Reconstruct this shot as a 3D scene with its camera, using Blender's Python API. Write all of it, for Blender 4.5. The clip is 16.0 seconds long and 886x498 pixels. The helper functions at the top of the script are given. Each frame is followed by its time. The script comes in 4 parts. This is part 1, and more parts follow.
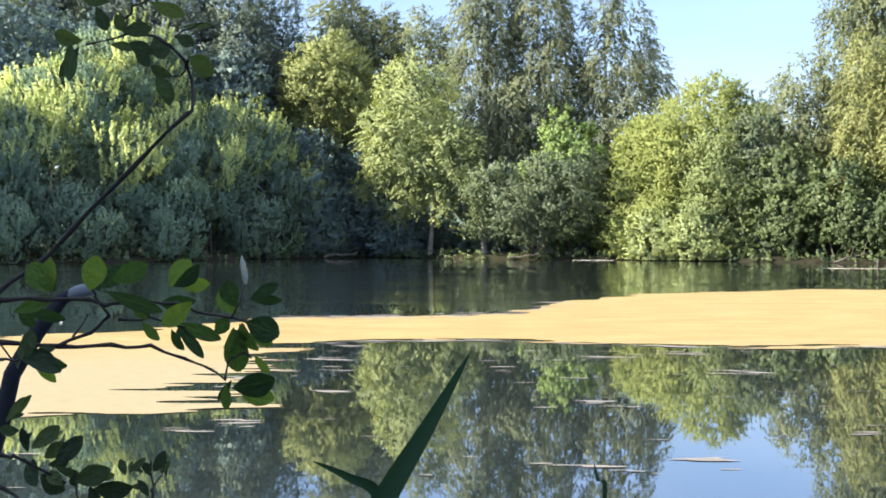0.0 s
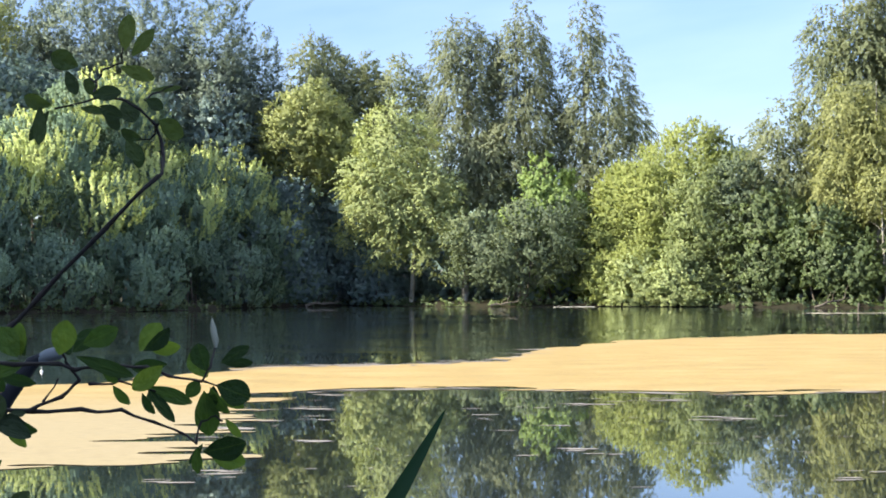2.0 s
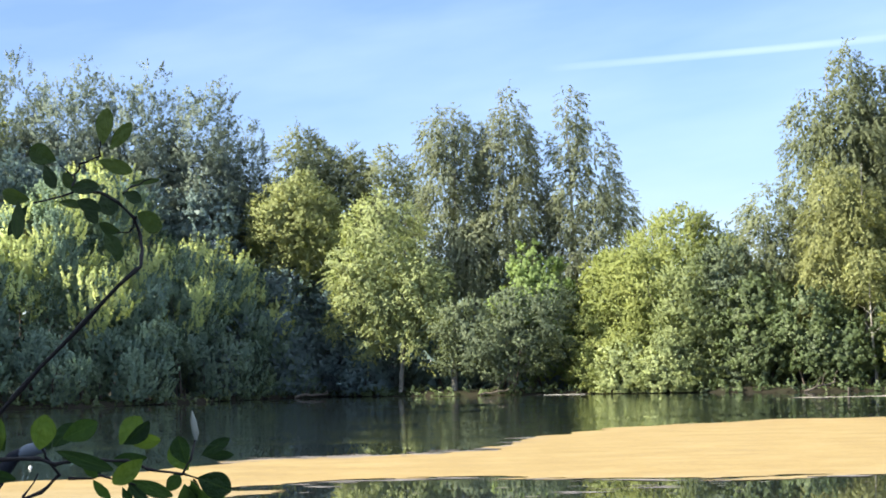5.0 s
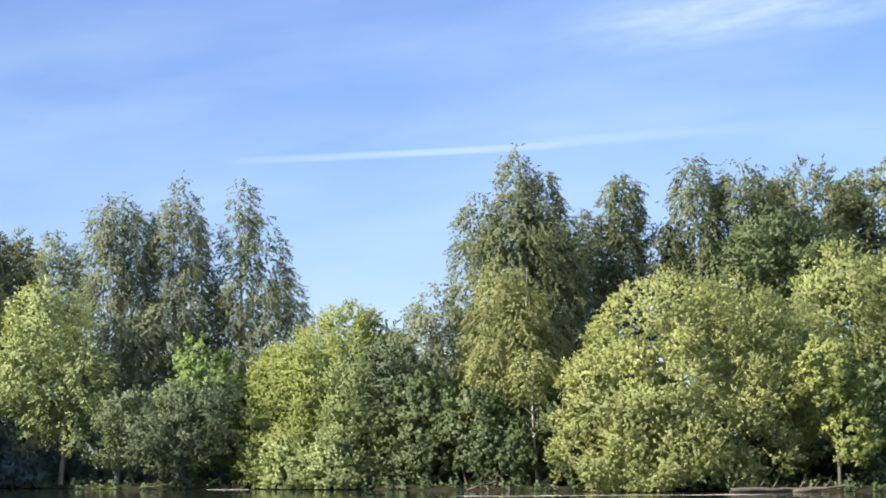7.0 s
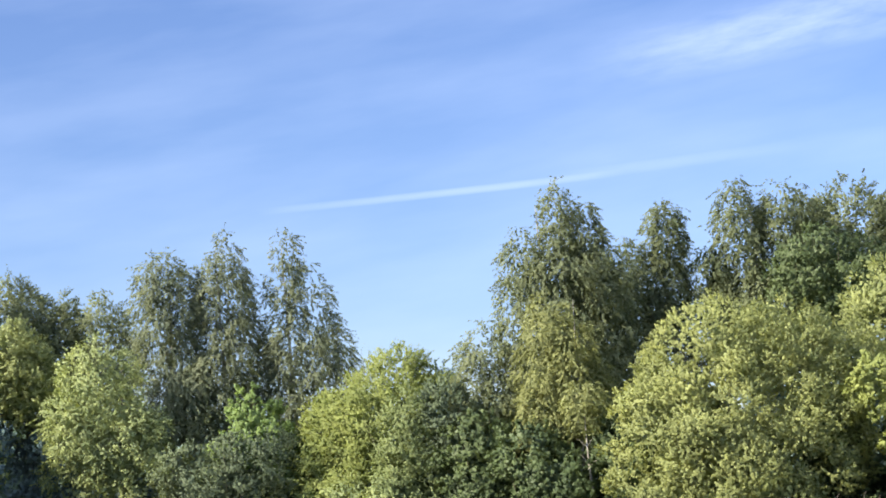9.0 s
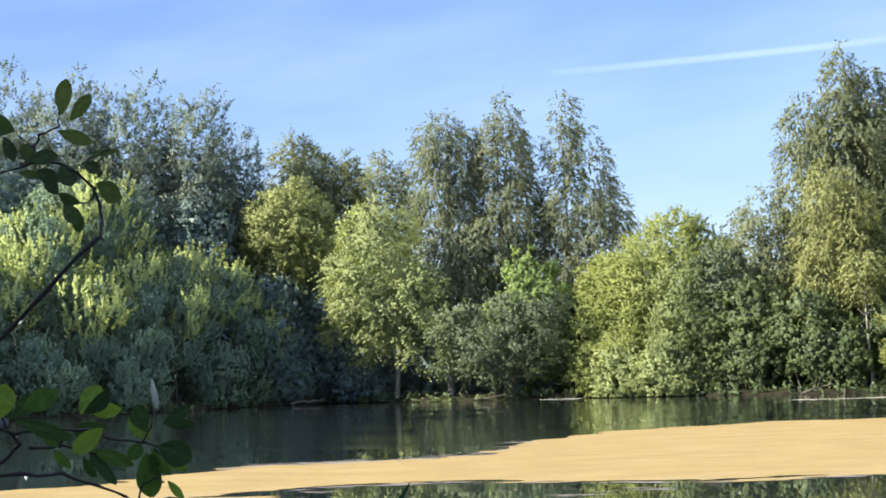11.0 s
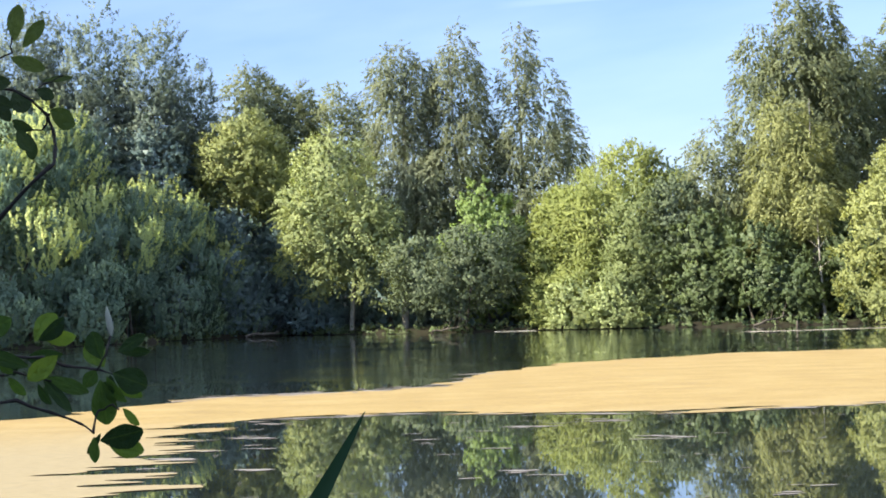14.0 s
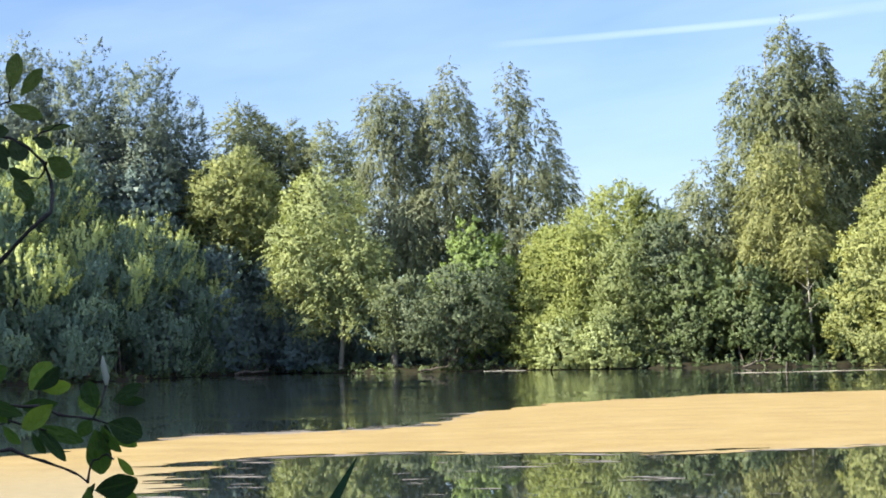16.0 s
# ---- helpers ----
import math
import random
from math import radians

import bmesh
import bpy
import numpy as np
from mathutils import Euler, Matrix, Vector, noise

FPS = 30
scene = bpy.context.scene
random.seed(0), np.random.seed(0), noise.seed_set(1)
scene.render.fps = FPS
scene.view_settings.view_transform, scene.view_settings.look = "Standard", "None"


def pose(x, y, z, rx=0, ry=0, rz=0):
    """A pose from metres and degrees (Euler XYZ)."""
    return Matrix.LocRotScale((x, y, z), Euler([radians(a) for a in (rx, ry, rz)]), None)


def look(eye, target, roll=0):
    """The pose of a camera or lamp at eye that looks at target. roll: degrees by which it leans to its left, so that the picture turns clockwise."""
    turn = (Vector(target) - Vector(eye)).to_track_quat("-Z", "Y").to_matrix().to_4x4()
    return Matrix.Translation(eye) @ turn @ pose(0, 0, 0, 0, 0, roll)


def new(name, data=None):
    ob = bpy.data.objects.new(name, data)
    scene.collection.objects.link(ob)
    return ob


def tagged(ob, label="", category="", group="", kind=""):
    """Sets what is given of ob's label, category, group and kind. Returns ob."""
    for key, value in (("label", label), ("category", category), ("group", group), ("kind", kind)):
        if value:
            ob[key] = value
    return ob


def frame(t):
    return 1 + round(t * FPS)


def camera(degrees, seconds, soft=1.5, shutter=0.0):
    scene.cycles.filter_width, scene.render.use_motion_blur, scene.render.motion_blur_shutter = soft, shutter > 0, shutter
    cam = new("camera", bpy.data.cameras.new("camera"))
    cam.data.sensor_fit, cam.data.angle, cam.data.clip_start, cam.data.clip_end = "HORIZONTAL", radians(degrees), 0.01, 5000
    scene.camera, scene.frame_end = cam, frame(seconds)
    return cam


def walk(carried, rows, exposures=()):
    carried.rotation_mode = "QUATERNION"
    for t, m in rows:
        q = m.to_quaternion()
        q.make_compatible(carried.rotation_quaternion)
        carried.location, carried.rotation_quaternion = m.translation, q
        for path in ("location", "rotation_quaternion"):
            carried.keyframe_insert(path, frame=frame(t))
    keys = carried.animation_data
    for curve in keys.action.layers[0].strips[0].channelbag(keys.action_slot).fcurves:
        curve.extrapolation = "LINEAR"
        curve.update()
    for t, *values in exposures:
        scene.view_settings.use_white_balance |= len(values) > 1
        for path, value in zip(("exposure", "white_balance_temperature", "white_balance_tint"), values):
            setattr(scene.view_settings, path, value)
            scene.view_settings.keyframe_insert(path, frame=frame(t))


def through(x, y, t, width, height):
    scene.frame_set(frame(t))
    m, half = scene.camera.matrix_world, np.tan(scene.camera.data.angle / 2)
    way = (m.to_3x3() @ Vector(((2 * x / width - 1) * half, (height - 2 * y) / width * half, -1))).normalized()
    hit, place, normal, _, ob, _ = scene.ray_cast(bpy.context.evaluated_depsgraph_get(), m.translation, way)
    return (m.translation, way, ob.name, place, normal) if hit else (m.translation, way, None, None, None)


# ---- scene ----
cam = camera(24.3, 16.0, soft=1.8)


def aim(x, z, yaw, pitch, roll):
    """The pose of a camera at the water's edge: degrees to the right, degrees up, lean."""
    a, e = radians(yaw), radians(pitch)
    way = Vector((math.sin(a) * math.cos(e), math.cos(a) * math.cos(e), math.sin(e)))
    eye = Vector((x, 0.0, z))
    return look(eye, eye + way, roll)


PATH = [
    (0, aim(0.0000, 2.2000, -0.347, -0.673, 0.093)),
    (0.5, aim(0.0090, 2.2000, 0.014, -0.462, 0.119)),
    (1, aim(0.0120, 2.2004, 0.247, -0.120, 0.020)),
    (1.5, aim(0.0080, 2.2015, 0.266, 0.258, -0.037)),
    (2, aim(0.0092, 2.2120, 0.179, 0.646, -0.332)),
    (2.5, aim(0.0105, 2.2066, -0.039, 1.081, -0.738)),
    (3, aim(0.0140, 2.2070, -0.156, 1.668, -1.066)),
    (3.5, aim(0.0172, 2.2142, 0.000, 2.418, -1.291)),
    (3.7, aim(0.0190, 2.2146, 0.100, 2.688, -1.291)),
    (5.8, aim(0.0110, 2.2085, 1.510, 3.550, -0.950)),
    (6, aim(0.0090, 2.2080, 2.535, 3.816, -0.832)),
    (6.5, aim(0.0090, 2.2040, 5.890, 4.640, -0.307)),
    (7, aim(0.0105, 2.1990, 9.764, 5.674, -0.121)),
    (7.5, aim(0.0125, 2.1940, 12.508, 6.404, -0.526)),
    (8, aim(0.0150, 2.1900, 13.095, 6.787, -1.425)),
    (8.5, aim(0.0184, 2.1877, 11.463, 6.894, -2.535)),
    (9, aim(0.0218, 2.1855, 8.567, 6.776, -3.313)),
    (9.5, aim(0.0380, 2.1832, 5.353, 6.391, -3.483)),
    (10, aim(0.0500, 2.1809, 2.802, 5.599, -2.982)),
    (10.2, aim(0.0510, 2.1800, 2.060, 5.168, -2.622)),
    (12.3, aim(0.0409, 2.1732, 0.218, 1.312, -1.409)),
    (12.5, aim(0.0424, 2.1742, 0.327, 1.267, -1.502)),
    (13, aim(0.0434, 2.1750, 0.802, 1.271, -1.679)),
    (13.5, aim(0.0484, 2.1722, 1.354, 1.301, -1.685)),
    (14, aim(0.0470, 2.1722, 1.870, 1.379, -1.702)),
    (14.5, aim(0.0514, 2.1785, 2.204, 1.625, -1.630)),
    (15, aim(0.0464, 2.1800, 2.347, 1.975, -1.481)),
    (15.5, aim(0.0434, 2.1820, 2.299, 2.301, -1.326)),
    (16, aim(0.0414, 2.1830, 2.179, 2.455, -1.307)),
]
EXPOSURES = [(0.0, 1.80), (1.0, 1.75), (3.5, 1.66), (6.0, 1.57), (7.0, 1.34), (8.5, 1.28), (9.0, 1.31), (9.5, 1.34), (10.0, 1.36), (12.5, 1.62), (16.0, 1.56)]
walk(cam, PATH, EXPOSURES)

# ---- world and sun ----
SUN_AZ, SUN_EL = -110.0, 32.0      # degrees from the view's axis to the right; above the horizon


def ramp(nt, fac, stops):
    n = nt.nodes.new("ShaderNodeValToRGB")
    els = n.color_ramp.elements
    while len(els) < len(stops):
        els.new(0.5)
    for el, (pos, col) in zip(els, stops):
        el.position = pos
        el.color = (*col, 1) if len(col) == 3 else col
    nt.links.new(fac, n.inputs["Fac"])
    return n.outputs["Color"]


def math_node(nt, op, a, b=None, clamp=False):
    n = nt.nodes.new("ShaderNodeMath")
    n.operation, n.use_clamp = op, clamp
    for slot, v in zip(n.inputs, (a, b)):
        if v is None:
            continue
        if isinstance(v, (int, float)):
            slot.default_value = v
        else:
            nt.links.new(v, slot)
    return n.outputs[0]


def noise_node(nt, vec, scale, detail=4.0, rough=0.55):
    n = nt.nodes.new("ShaderNodeTexNoise")
    n.inputs["Scale"].default_value = scale
    n.inputs["Detail"].default_value = detail
    n.inputs["Roughness"].default_value = rough
    if vec is not None:
        nt.links.new(vec, n.inputs["Vector"])
    return n.outputs["Fac"]


def mix_col(nt, fac, a, b, mode="MIX"):
    n = nt.nodes.new("ShaderNodeMix")
    n.data_type, n.blend_type = "RGBA", mode
    for slot, v in ((n.inputs[0], fac), (n.inputs[6], a), (n.inputs[7], b)):
        if isinstance(v, (int, float)):
            slot.default_value = v
        elif isinstance(v, tuple):
            slot.default_value = (*v, 1)
        else:
            nt.links.new(v, slot)
    return n.outputs[2]


def build_world():
    w = bpy.data.worlds.new("sky")
    scene.world = w
    w.use_nodes = True
    nt = w.node_tree
    nt.nodes.clear()
    out = nt.nodes.new("ShaderNodeOutputWorld")
    bg = nt.nodes.new("ShaderNodeBackground")
    bg.inputs["Strength"].default_value = 0.050
    sky = nt.nodes.new("ShaderNodeTexSky")
    sky.sky_type = "NISHITA"
    sky.sun_disc = False
    sky.sun_elevation, sky.sun_rotation = radians(SUN_EL), radians(SUN_AZ % 360)
    sky.air_density, sky.dust_density, sky.ozone_density = 1.0, 0.05, 3.0
    tc = nt.nodes.new("ShaderNodeTexCoord")
    sep = nt.nodes.new("ShaderNodeSeparateXYZ")
    nt.links.new(tc.outputs["Generated"], sep.inputs[0])
    az = math_node(nt, "MULTIPLY", math_node(nt, "ARCTAN2", sep.outputs[0], sep.outputs[1]), 57.2958)
    el = math_node(nt, "MULTIPLY", math_node(nt, "ARCSINE", sep.outputs[2]), 57.2958)
    # thin cirrus all over the sky, drawn out along the wind
    comb = nt.nodes.new("ShaderNodeCombineXYZ")
    slope = math_node(nt, "SUBTRACT", el, math_node(nt, "MULTIPLY", az, 0.12))
    nt.links.new(math_node(nt, "MULTIPLY", az, 0.10), comb.inputs[0])
    nt.links.new(math_node(nt, "MULTIPLY", slope, 0.42), comb.inputs[1])
    n1 = noise_node(nt, comb.outputs[0], 1.0, 6.0, 0.5)
    veil = ramp(nt, n1, [(0.38, (0, 0, 0)), (0.9, (1, 1, 1))])
    high = math_node(nt, "MULTIPLY", math_node(nt, "SUBTRACT", el, 16.0), 0.04, True)   # thicker veil overhead, out of view, added to brighten the shade
    # a bright brushed cloud high over the wood
    def bump(value, centre, half):
        d = math_node(nt, "DIVIDE", math_node(nt, "SUBTRACT", value, centre), half)
        return math_node(nt, "SUBTRACT", 1.0, math_node(nt, "MULTIPLY", d, d), True)
    wisp = math_node(nt, "MULTIPLY", bump(az, 19.5, 7.0), bump(math_node(nt, "SUBTRACT", el, math_node(nt, "MULTIPLY", math_node(nt, "SUBTRACT", az, 17.0), 0.12)), 12.05, 0.95))
    comb2 = nt.nodes.new("ShaderNodeCombineXYZ")
    nt.links.new(math_node(nt, "MULTIPLY", az, 0.24), comb2.inputs[0])
    nt.links.new(math_node(nt, "MULTIPLY", slope, 1.05), comb2.inputs[1])
    n2 = noise_node(nt, comb2.outputs[0], 1.0, 5.0, 0.6)
    wisp = math_node(nt, "MULTIPLY", wisp, math_node(nt, "MULTIPLY", math_node(nt, "SUBTRACT", n2, 0.36), 3.6, True))
    # an old vapour trail
    mid = math_node(nt, "ADD", 8.32, math_node(nt, "MULTIPLY", math_node(nt, "SUBTRACT", az, 8.5), 0.05))
    trail = math_node(nt, "MULTIPLY", bump(az, 8.6, 5.2), bump(el, mid, 0.12))
    trail = math_node(nt, "MULTIPLY", trail, math_node(nt, "ADD", 0.3, math_node(nt, "MULTIPLY", n2, 0.9)))
    # its faint drawn-out end, and a thin bank beyond
    end = math_node(nt, "ADD", 8.75, math_node(nt, "MULTIPLY", math_node(nt, "SUBTRACT", az, 15.0), 0.06))
    faint = math_node(nt, "MULTIPLY", bump(az, 15.2, 3.6), bump(el, end, 0.18))
    bank = math_node(nt, "MULTIPLY", bump(az, 23.0, 4.5), bump(el, 8.6, 0.7))
    trail = math_node(nt, "ADD", trail, math_node(nt, "MULTIPLY", math_node(nt, "ADD", faint, bank), math_node(nt, "MULTIPLY", n2, 0.5)))
    cloud = math_node(nt, "ADD", math_node(nt, "MULTIPLY", math_node(nt, "ADD", veil, math_node(nt, "MULTIPLY", high, 0.8)), math_node(nt, "ADD", 0.2, math_node(nt, "MULTIPLY", high, 0.75))), math_node(nt, "ADD", math_node(nt, "MULTIPLY", wisp, 0.30), math_node(nt, "MULTIPLY", trail, 0.28)), True)
    up = math_node(nt, "GREATER_THAN", el, 0.0)
    cloud = math_node(nt, "MULTIPLY", cloud, up)
    blue = mix_col(nt, 1.0, sky.outputs[0], (1.0, 1.04, 1.36), "MULTIPLY")
    col = mix_col(nt, cloud, blue, (10.0, 11.4, 14.5))
    nt.links.new(col, bg.inputs["Color"])
    nt.links.new(bg.outputs[0], out.inputs[0])


build_world()
lamp = bpy.data.lights.new("sun", "SUN")
lamp.energy, lamp.angle, lamp.color = 5.0, radians(0.5), (1.0, 0.91, 0.70)
sun = new("sun", lamp)
_a, _e = radians(SUN_AZ), radians(SUN_EL)
sun.matrix_world = look(Vector((math.sin(_a) * math.cos(_e), math.cos(_a) * math.cos(_e), math.sin(_e))) * 200, (0, 0, 0))


# ---- materials ----
def material(name):
    m = bpy.data.materials.new(name)
    m.use_nodes = True
    nt = m.node_tree
    nt.nodes.clear()
    out = nt.nodes.new("ShaderNodeOutputMaterial")
    return m, nt, out


def principled(nt, out, rough=0.6, spec=0.3):
    b = nt.nodes.new("ShaderNodeBsdfPrincipled")
    b.inputs["Roughness"].default_value = rough
    b.inputs["Specular IOR Level"].default_value = spec
    if out is not None:
        nt.links.new(b.outputs[0], out.inputs["Surface"])
    return b


def leaf_material(name, dark, light, through=0.35, rough=0.5, spec=0.35):
    """Leaves that differ one from another and from clump to clump, and let some light through."""
    m, nt, out = material(name)
    geo = nt.nodes.new("ShaderNodeNewGeometry")
    info = nt.nodes.new("ShaderNodeObjectInfo")
    tc = nt.nodes.new("ShaderNodeTexCoord")
    big = noise_node(nt, tc.outputs["Object"], 0.5, 3.0)
    fac = math_node(nt, "ADD", math_node(nt, "MULTIPLY", geo.outputs["Random Per Island"], 0.22),
                    math_node(nt, "MULTIPLY", math_node(nt, "SUBTRACT", big, 0.24), 1.25), True)
    col = ramp(nt, fac, [(0.0, dark), (0.75, light), (1.0, tuple(min(1, c * 1.15) for c in light))])
    hue = nt.nodes.new("ShaderNodeHueSaturation")
    nt.links.new(math_node(nt, "ADD", 0.498, math_node(nt, "MULTIPLY", info.outputs["Random"], 0.005)), hue.inputs["Hue"])
    hue.inputs["Saturation"].default_value = 1.0
    nt.links.new(col, hue.inputs["Color"])
    b = principled(nt, None, rough, spec)
    nt.links.new(hue.outputs[0], b.inputs["Base Color"])
    tr = nt.nodes.new("ShaderNodeBsdfTranslucent")
    warm = mix_col(nt, 1.0, hue.outputs[0], (1.15, 1.12, 0.7), "MULTIPLY")
    nt.links.new(warm, tr.inputs["Color"])
    mix = nt.nodes.new("ShaderNodeMixShader")
    mix.inputs[0].default_value = through
    nt.links.new(b.outputs[0], mix.inputs[1])
    nt.links.new(tr.outputs[0], mix.inputs[2])
    nt.links.new(mix.outputs[0], out.inputs["Surface"])
    return m


def bark_material(name, a, b_, scale, rough=0.85):
    m, nt, out = material(name)
    tc = nt.nodes.new("ShaderNodeTexCoord")
    mp = nt.nodes.new("ShaderNodeMapping")
    mp.inputs["Scale"].default_value = (scale, scale, scale * 0.45)
    nt.links.new(tc.outputs["Object"], mp.inputs[0])
    n = noise_node(nt, mp.outputs[0], 1.0, 8.0, 0.65)
    n2 = noise_node(nt, tc.outputs["Object"], scale * 0.15, 3.0)
    col = ramp(nt, math_node(nt, "ADD", math_node(nt, "MULTIPLY", n, 0.7), math_node(nt, "MULTIPLY", n2, 0.3)), [(0.35, a), (0.65, b_)])
    b = principled(nt, out, rough, 0.2)
    nt.links.new(col, b.inputs["Base Color"])
    bp = nt.nodes.new("ShaderNodeBump")
    bp.inputs["Strength"].default_value, bp.inputs["Distance"].default_value = 0.6, 0.3 / scale
    nt.links.new(n, bp.inputs["Height"])
    nt.links.new(bp.outputs[0], b.inputs["Normal"])
    return m


# shaded blue-green put into the sallow mass, sunlit yellow into its young tips
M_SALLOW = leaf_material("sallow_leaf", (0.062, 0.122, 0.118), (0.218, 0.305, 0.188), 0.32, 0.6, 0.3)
M_YOUNG_SUNLIT = leaf_material("sunlit_young_sallow_leaf", (0.30, 0.38, 0.16), (0.52, 0.58, 0.24), 0.36, 0.6, 0.3)
M_POPLAR = leaf_material("poplar_leaf", (0.095, 0.135, 0.12), (0.24, 0.29, 0.235), 0.30, 0.65, 0.2)
M_BIRCH = leaf_material("birch_leaf", (0.098, 0.128, 0.095), (0.27, 0.30, 0.186), 0.36, 0.6, 0.3)
M_BIRCH_YELLOW = leaf_material("birch_leaf_yellowing", (0.17, 0.19, 0.085), (0.315, 0.338, 0.145), 0.36, 0.6, 0.3)
M_WILLOW = leaf_material("willow_leaf", (0.20, 0.255, 0.13), (0.42, 0.47, 0.22), 0.34, 0.6, 0.3)
M_BIRCH_GREEN = leaf_material("green_birch_leaf", (0.100, 0.130, 0.078), (0.255, 0.285, 0.158), 0.36, 0.6, 0.3)
M_LIME = leaf_material("lime_green_leaf", (0.165, 0.208, 0.075), (0.335, 0.375, 0.125), 0.36, 0.6, 0.3)
M_ASH = leaf_material("ash_leaf", (0.185, 0.225, 0.10), (0.36, 0.395, 0.165), 0.34, 0.6, 0.3)
M_HAZEL = leaf_material("hazel_leaf", (0.11, 0.185, 0.072), (0.28, 0.38, 0.14), 0.40, 0.6, 0.3)
# alder greens darkened to stand in for shade low on the bank
M_ALDER = leaf_material("alder_leaf", (0.038, 0.066, 0.038), (0.155, 0.205, 0.088), 0.34, 0.55, 0.35)
M_CRACK = leaf_material("crack_willow_leaf", (0.178, 0.210, 0.096), (0.40, 0.43, 0.172), 0.36, 0.6, 0.3)
# olive of the rear alders; on four birches it stands in for shade
M_SHADED_OLIVE = leaf_material("shaded_olive_leaf", (0.088, 0.115, 0.066), (0.215, 0.245, 0.13), 0.34, 0.6, 0.3)
M_GREY = leaf_material("grey_willow_leaf", (0.062, 0.094, 0.072), (0.18, 0.222, 0.13), 0.32, 0.6, 0.25)
M_OLIVE = leaf_material("olive_willow_leaf", (0.125, 0.168, 0.080), (0.29, 0.34, 0.15), 0.34, 0.6, 0.3)
# blue of hazy skylit shade put into the leaf colour itself
M_SHADE_TINT = leaf_material("shade_tinted_leaf", (0.094, 0.152, 0.168), (0.185, 0.262, 0.25), 0.28, 0.55, 0.4)
M_BARK = bark_material("grey_bark", (0.05, 0.042, 0.035), (0.16, 0.14, 0.12), 6.0)
M_PALE_BARK = bark_material("pale_willow_bark", (0.12, 0.11, 0.09), (0.36, 0.33, 0.27), 4.0)
M_BIRCH_BARK = bark_material("birch_bark", (0.10, 0.09, 0.08), (0.55, 0.53, 0.49), 2.5)


def ground_material():
    m, nt, out = material("bank_soil")
    tc = nt.nodes.new("ShaderNodeTexCoord")
    n = noise_node(nt, tc.outputs["Object"], 0.7, 8.0, 0.65)
    n2 = noise_node(nt, tc.outputs["Object"], 9.0, 5.0)
    f = math_node(nt, "ADD", math_node(nt, "MULTIPLY", n, 0.6), math_node(nt, "MULTIPLY", n2, 0.4))
    col = ramp(nt, f, [(0.35, (0.012, 0.011, 0.008)), (0.52, (0.024, 0.021, 0.014)), (0.66, (0.024, 0.032, 0.014))])
    b = principled(nt, out, 0.95, 0.15)
    nt.links.new(col, b.inputs["Base Color"])
    bp = nt.nodes.new("ShaderNodeBump")
    bp.inputs["Strength"].default_value, bp.inputs["Distance"].default_value = 0.7, 0.08
    nt.links.new(f, bp.inputs["Height"])
    nt.links.new(bp.outputs[0], b.inputs["Normal"])
    return m


def water_material():
    m, nt, out = material("pond_water")
    tc = nt.nodes.new("ShaderNodeTexCoord")
    b = principled(nt, out, 0.004, 0.5)
    b.inputs["IOR"].default_value = 1.45
    n0 = noise_node(nt, tc.outputs["Object"], 0.35, 3.0)
    col = ramp(nt, n0, [(0.3, (0.012, 0.018, 0.020)), (0.7, (0.019, 0.026, 0.026))])
    nt.links.new(col, b.inputs["Base Color"])
    # still in the lee of the near bank, ruffled further out
    sep = nt.nodes.new("ShaderNodeSeparateXYZ")
    nt.links.new(tc.outputs["Object"], sep.inputs[0])
    far = math_node(nt, "MULTIPLY", math_node(nt, "SUBTRACT", sep.outputs[1], 36.0), 0.04, True)
    drift = nt.nodes.new("ShaderNodeMapping")
    drift.inputs["Scale"].default_value = (0.06, 0.16, 1.0)
    nt.links.new(tc.outputs["Object"], drift.inputs[0])
    patch = noise_node(nt, drift.outputs[0], 1.0, 4.0, 0.6)
    patch = math_node(nt, "MULTIPLY", math_node(nt, "SUBTRACT", patch, 0.44), 6.0, True)
    mp = nt.nodes.new("ShaderNodeMapping")
    mp.inputs["Scale"].default_value = (0.28, 1.9, 1.0)
    nt.links.new(tc.outputs["Object"], mp.inputs[0])
    slow = noise_node(nt, mp.outputs[0], 0.9, 3.0, 0.5)
    fine = noise_node(nt, mp.outputs[0], 4.0, 3.0, 0.5)
    amp = math_node(nt, "ADD", 0.022, math_node(nt, "MULTIPLY", math_node(nt, "MULTIPLY", far, patch), 1.3))
    h = math_node(nt, "MULTIPLY", math_node(nt, "ADD", slow, math_node(nt, "MULTIPLY", fine, 0.22)), amp)
    bp = nt.nodes.new("ShaderNodeBump")
    bp.inputs["Strength"].default_value, bp.inputs["Distance"].default_value = 1.0, 0.012
    nt.links.new(h, bp.inputs["Height"])
    nt.links.new(bp.outputs[0], b.inputs["Normal"])
    return m


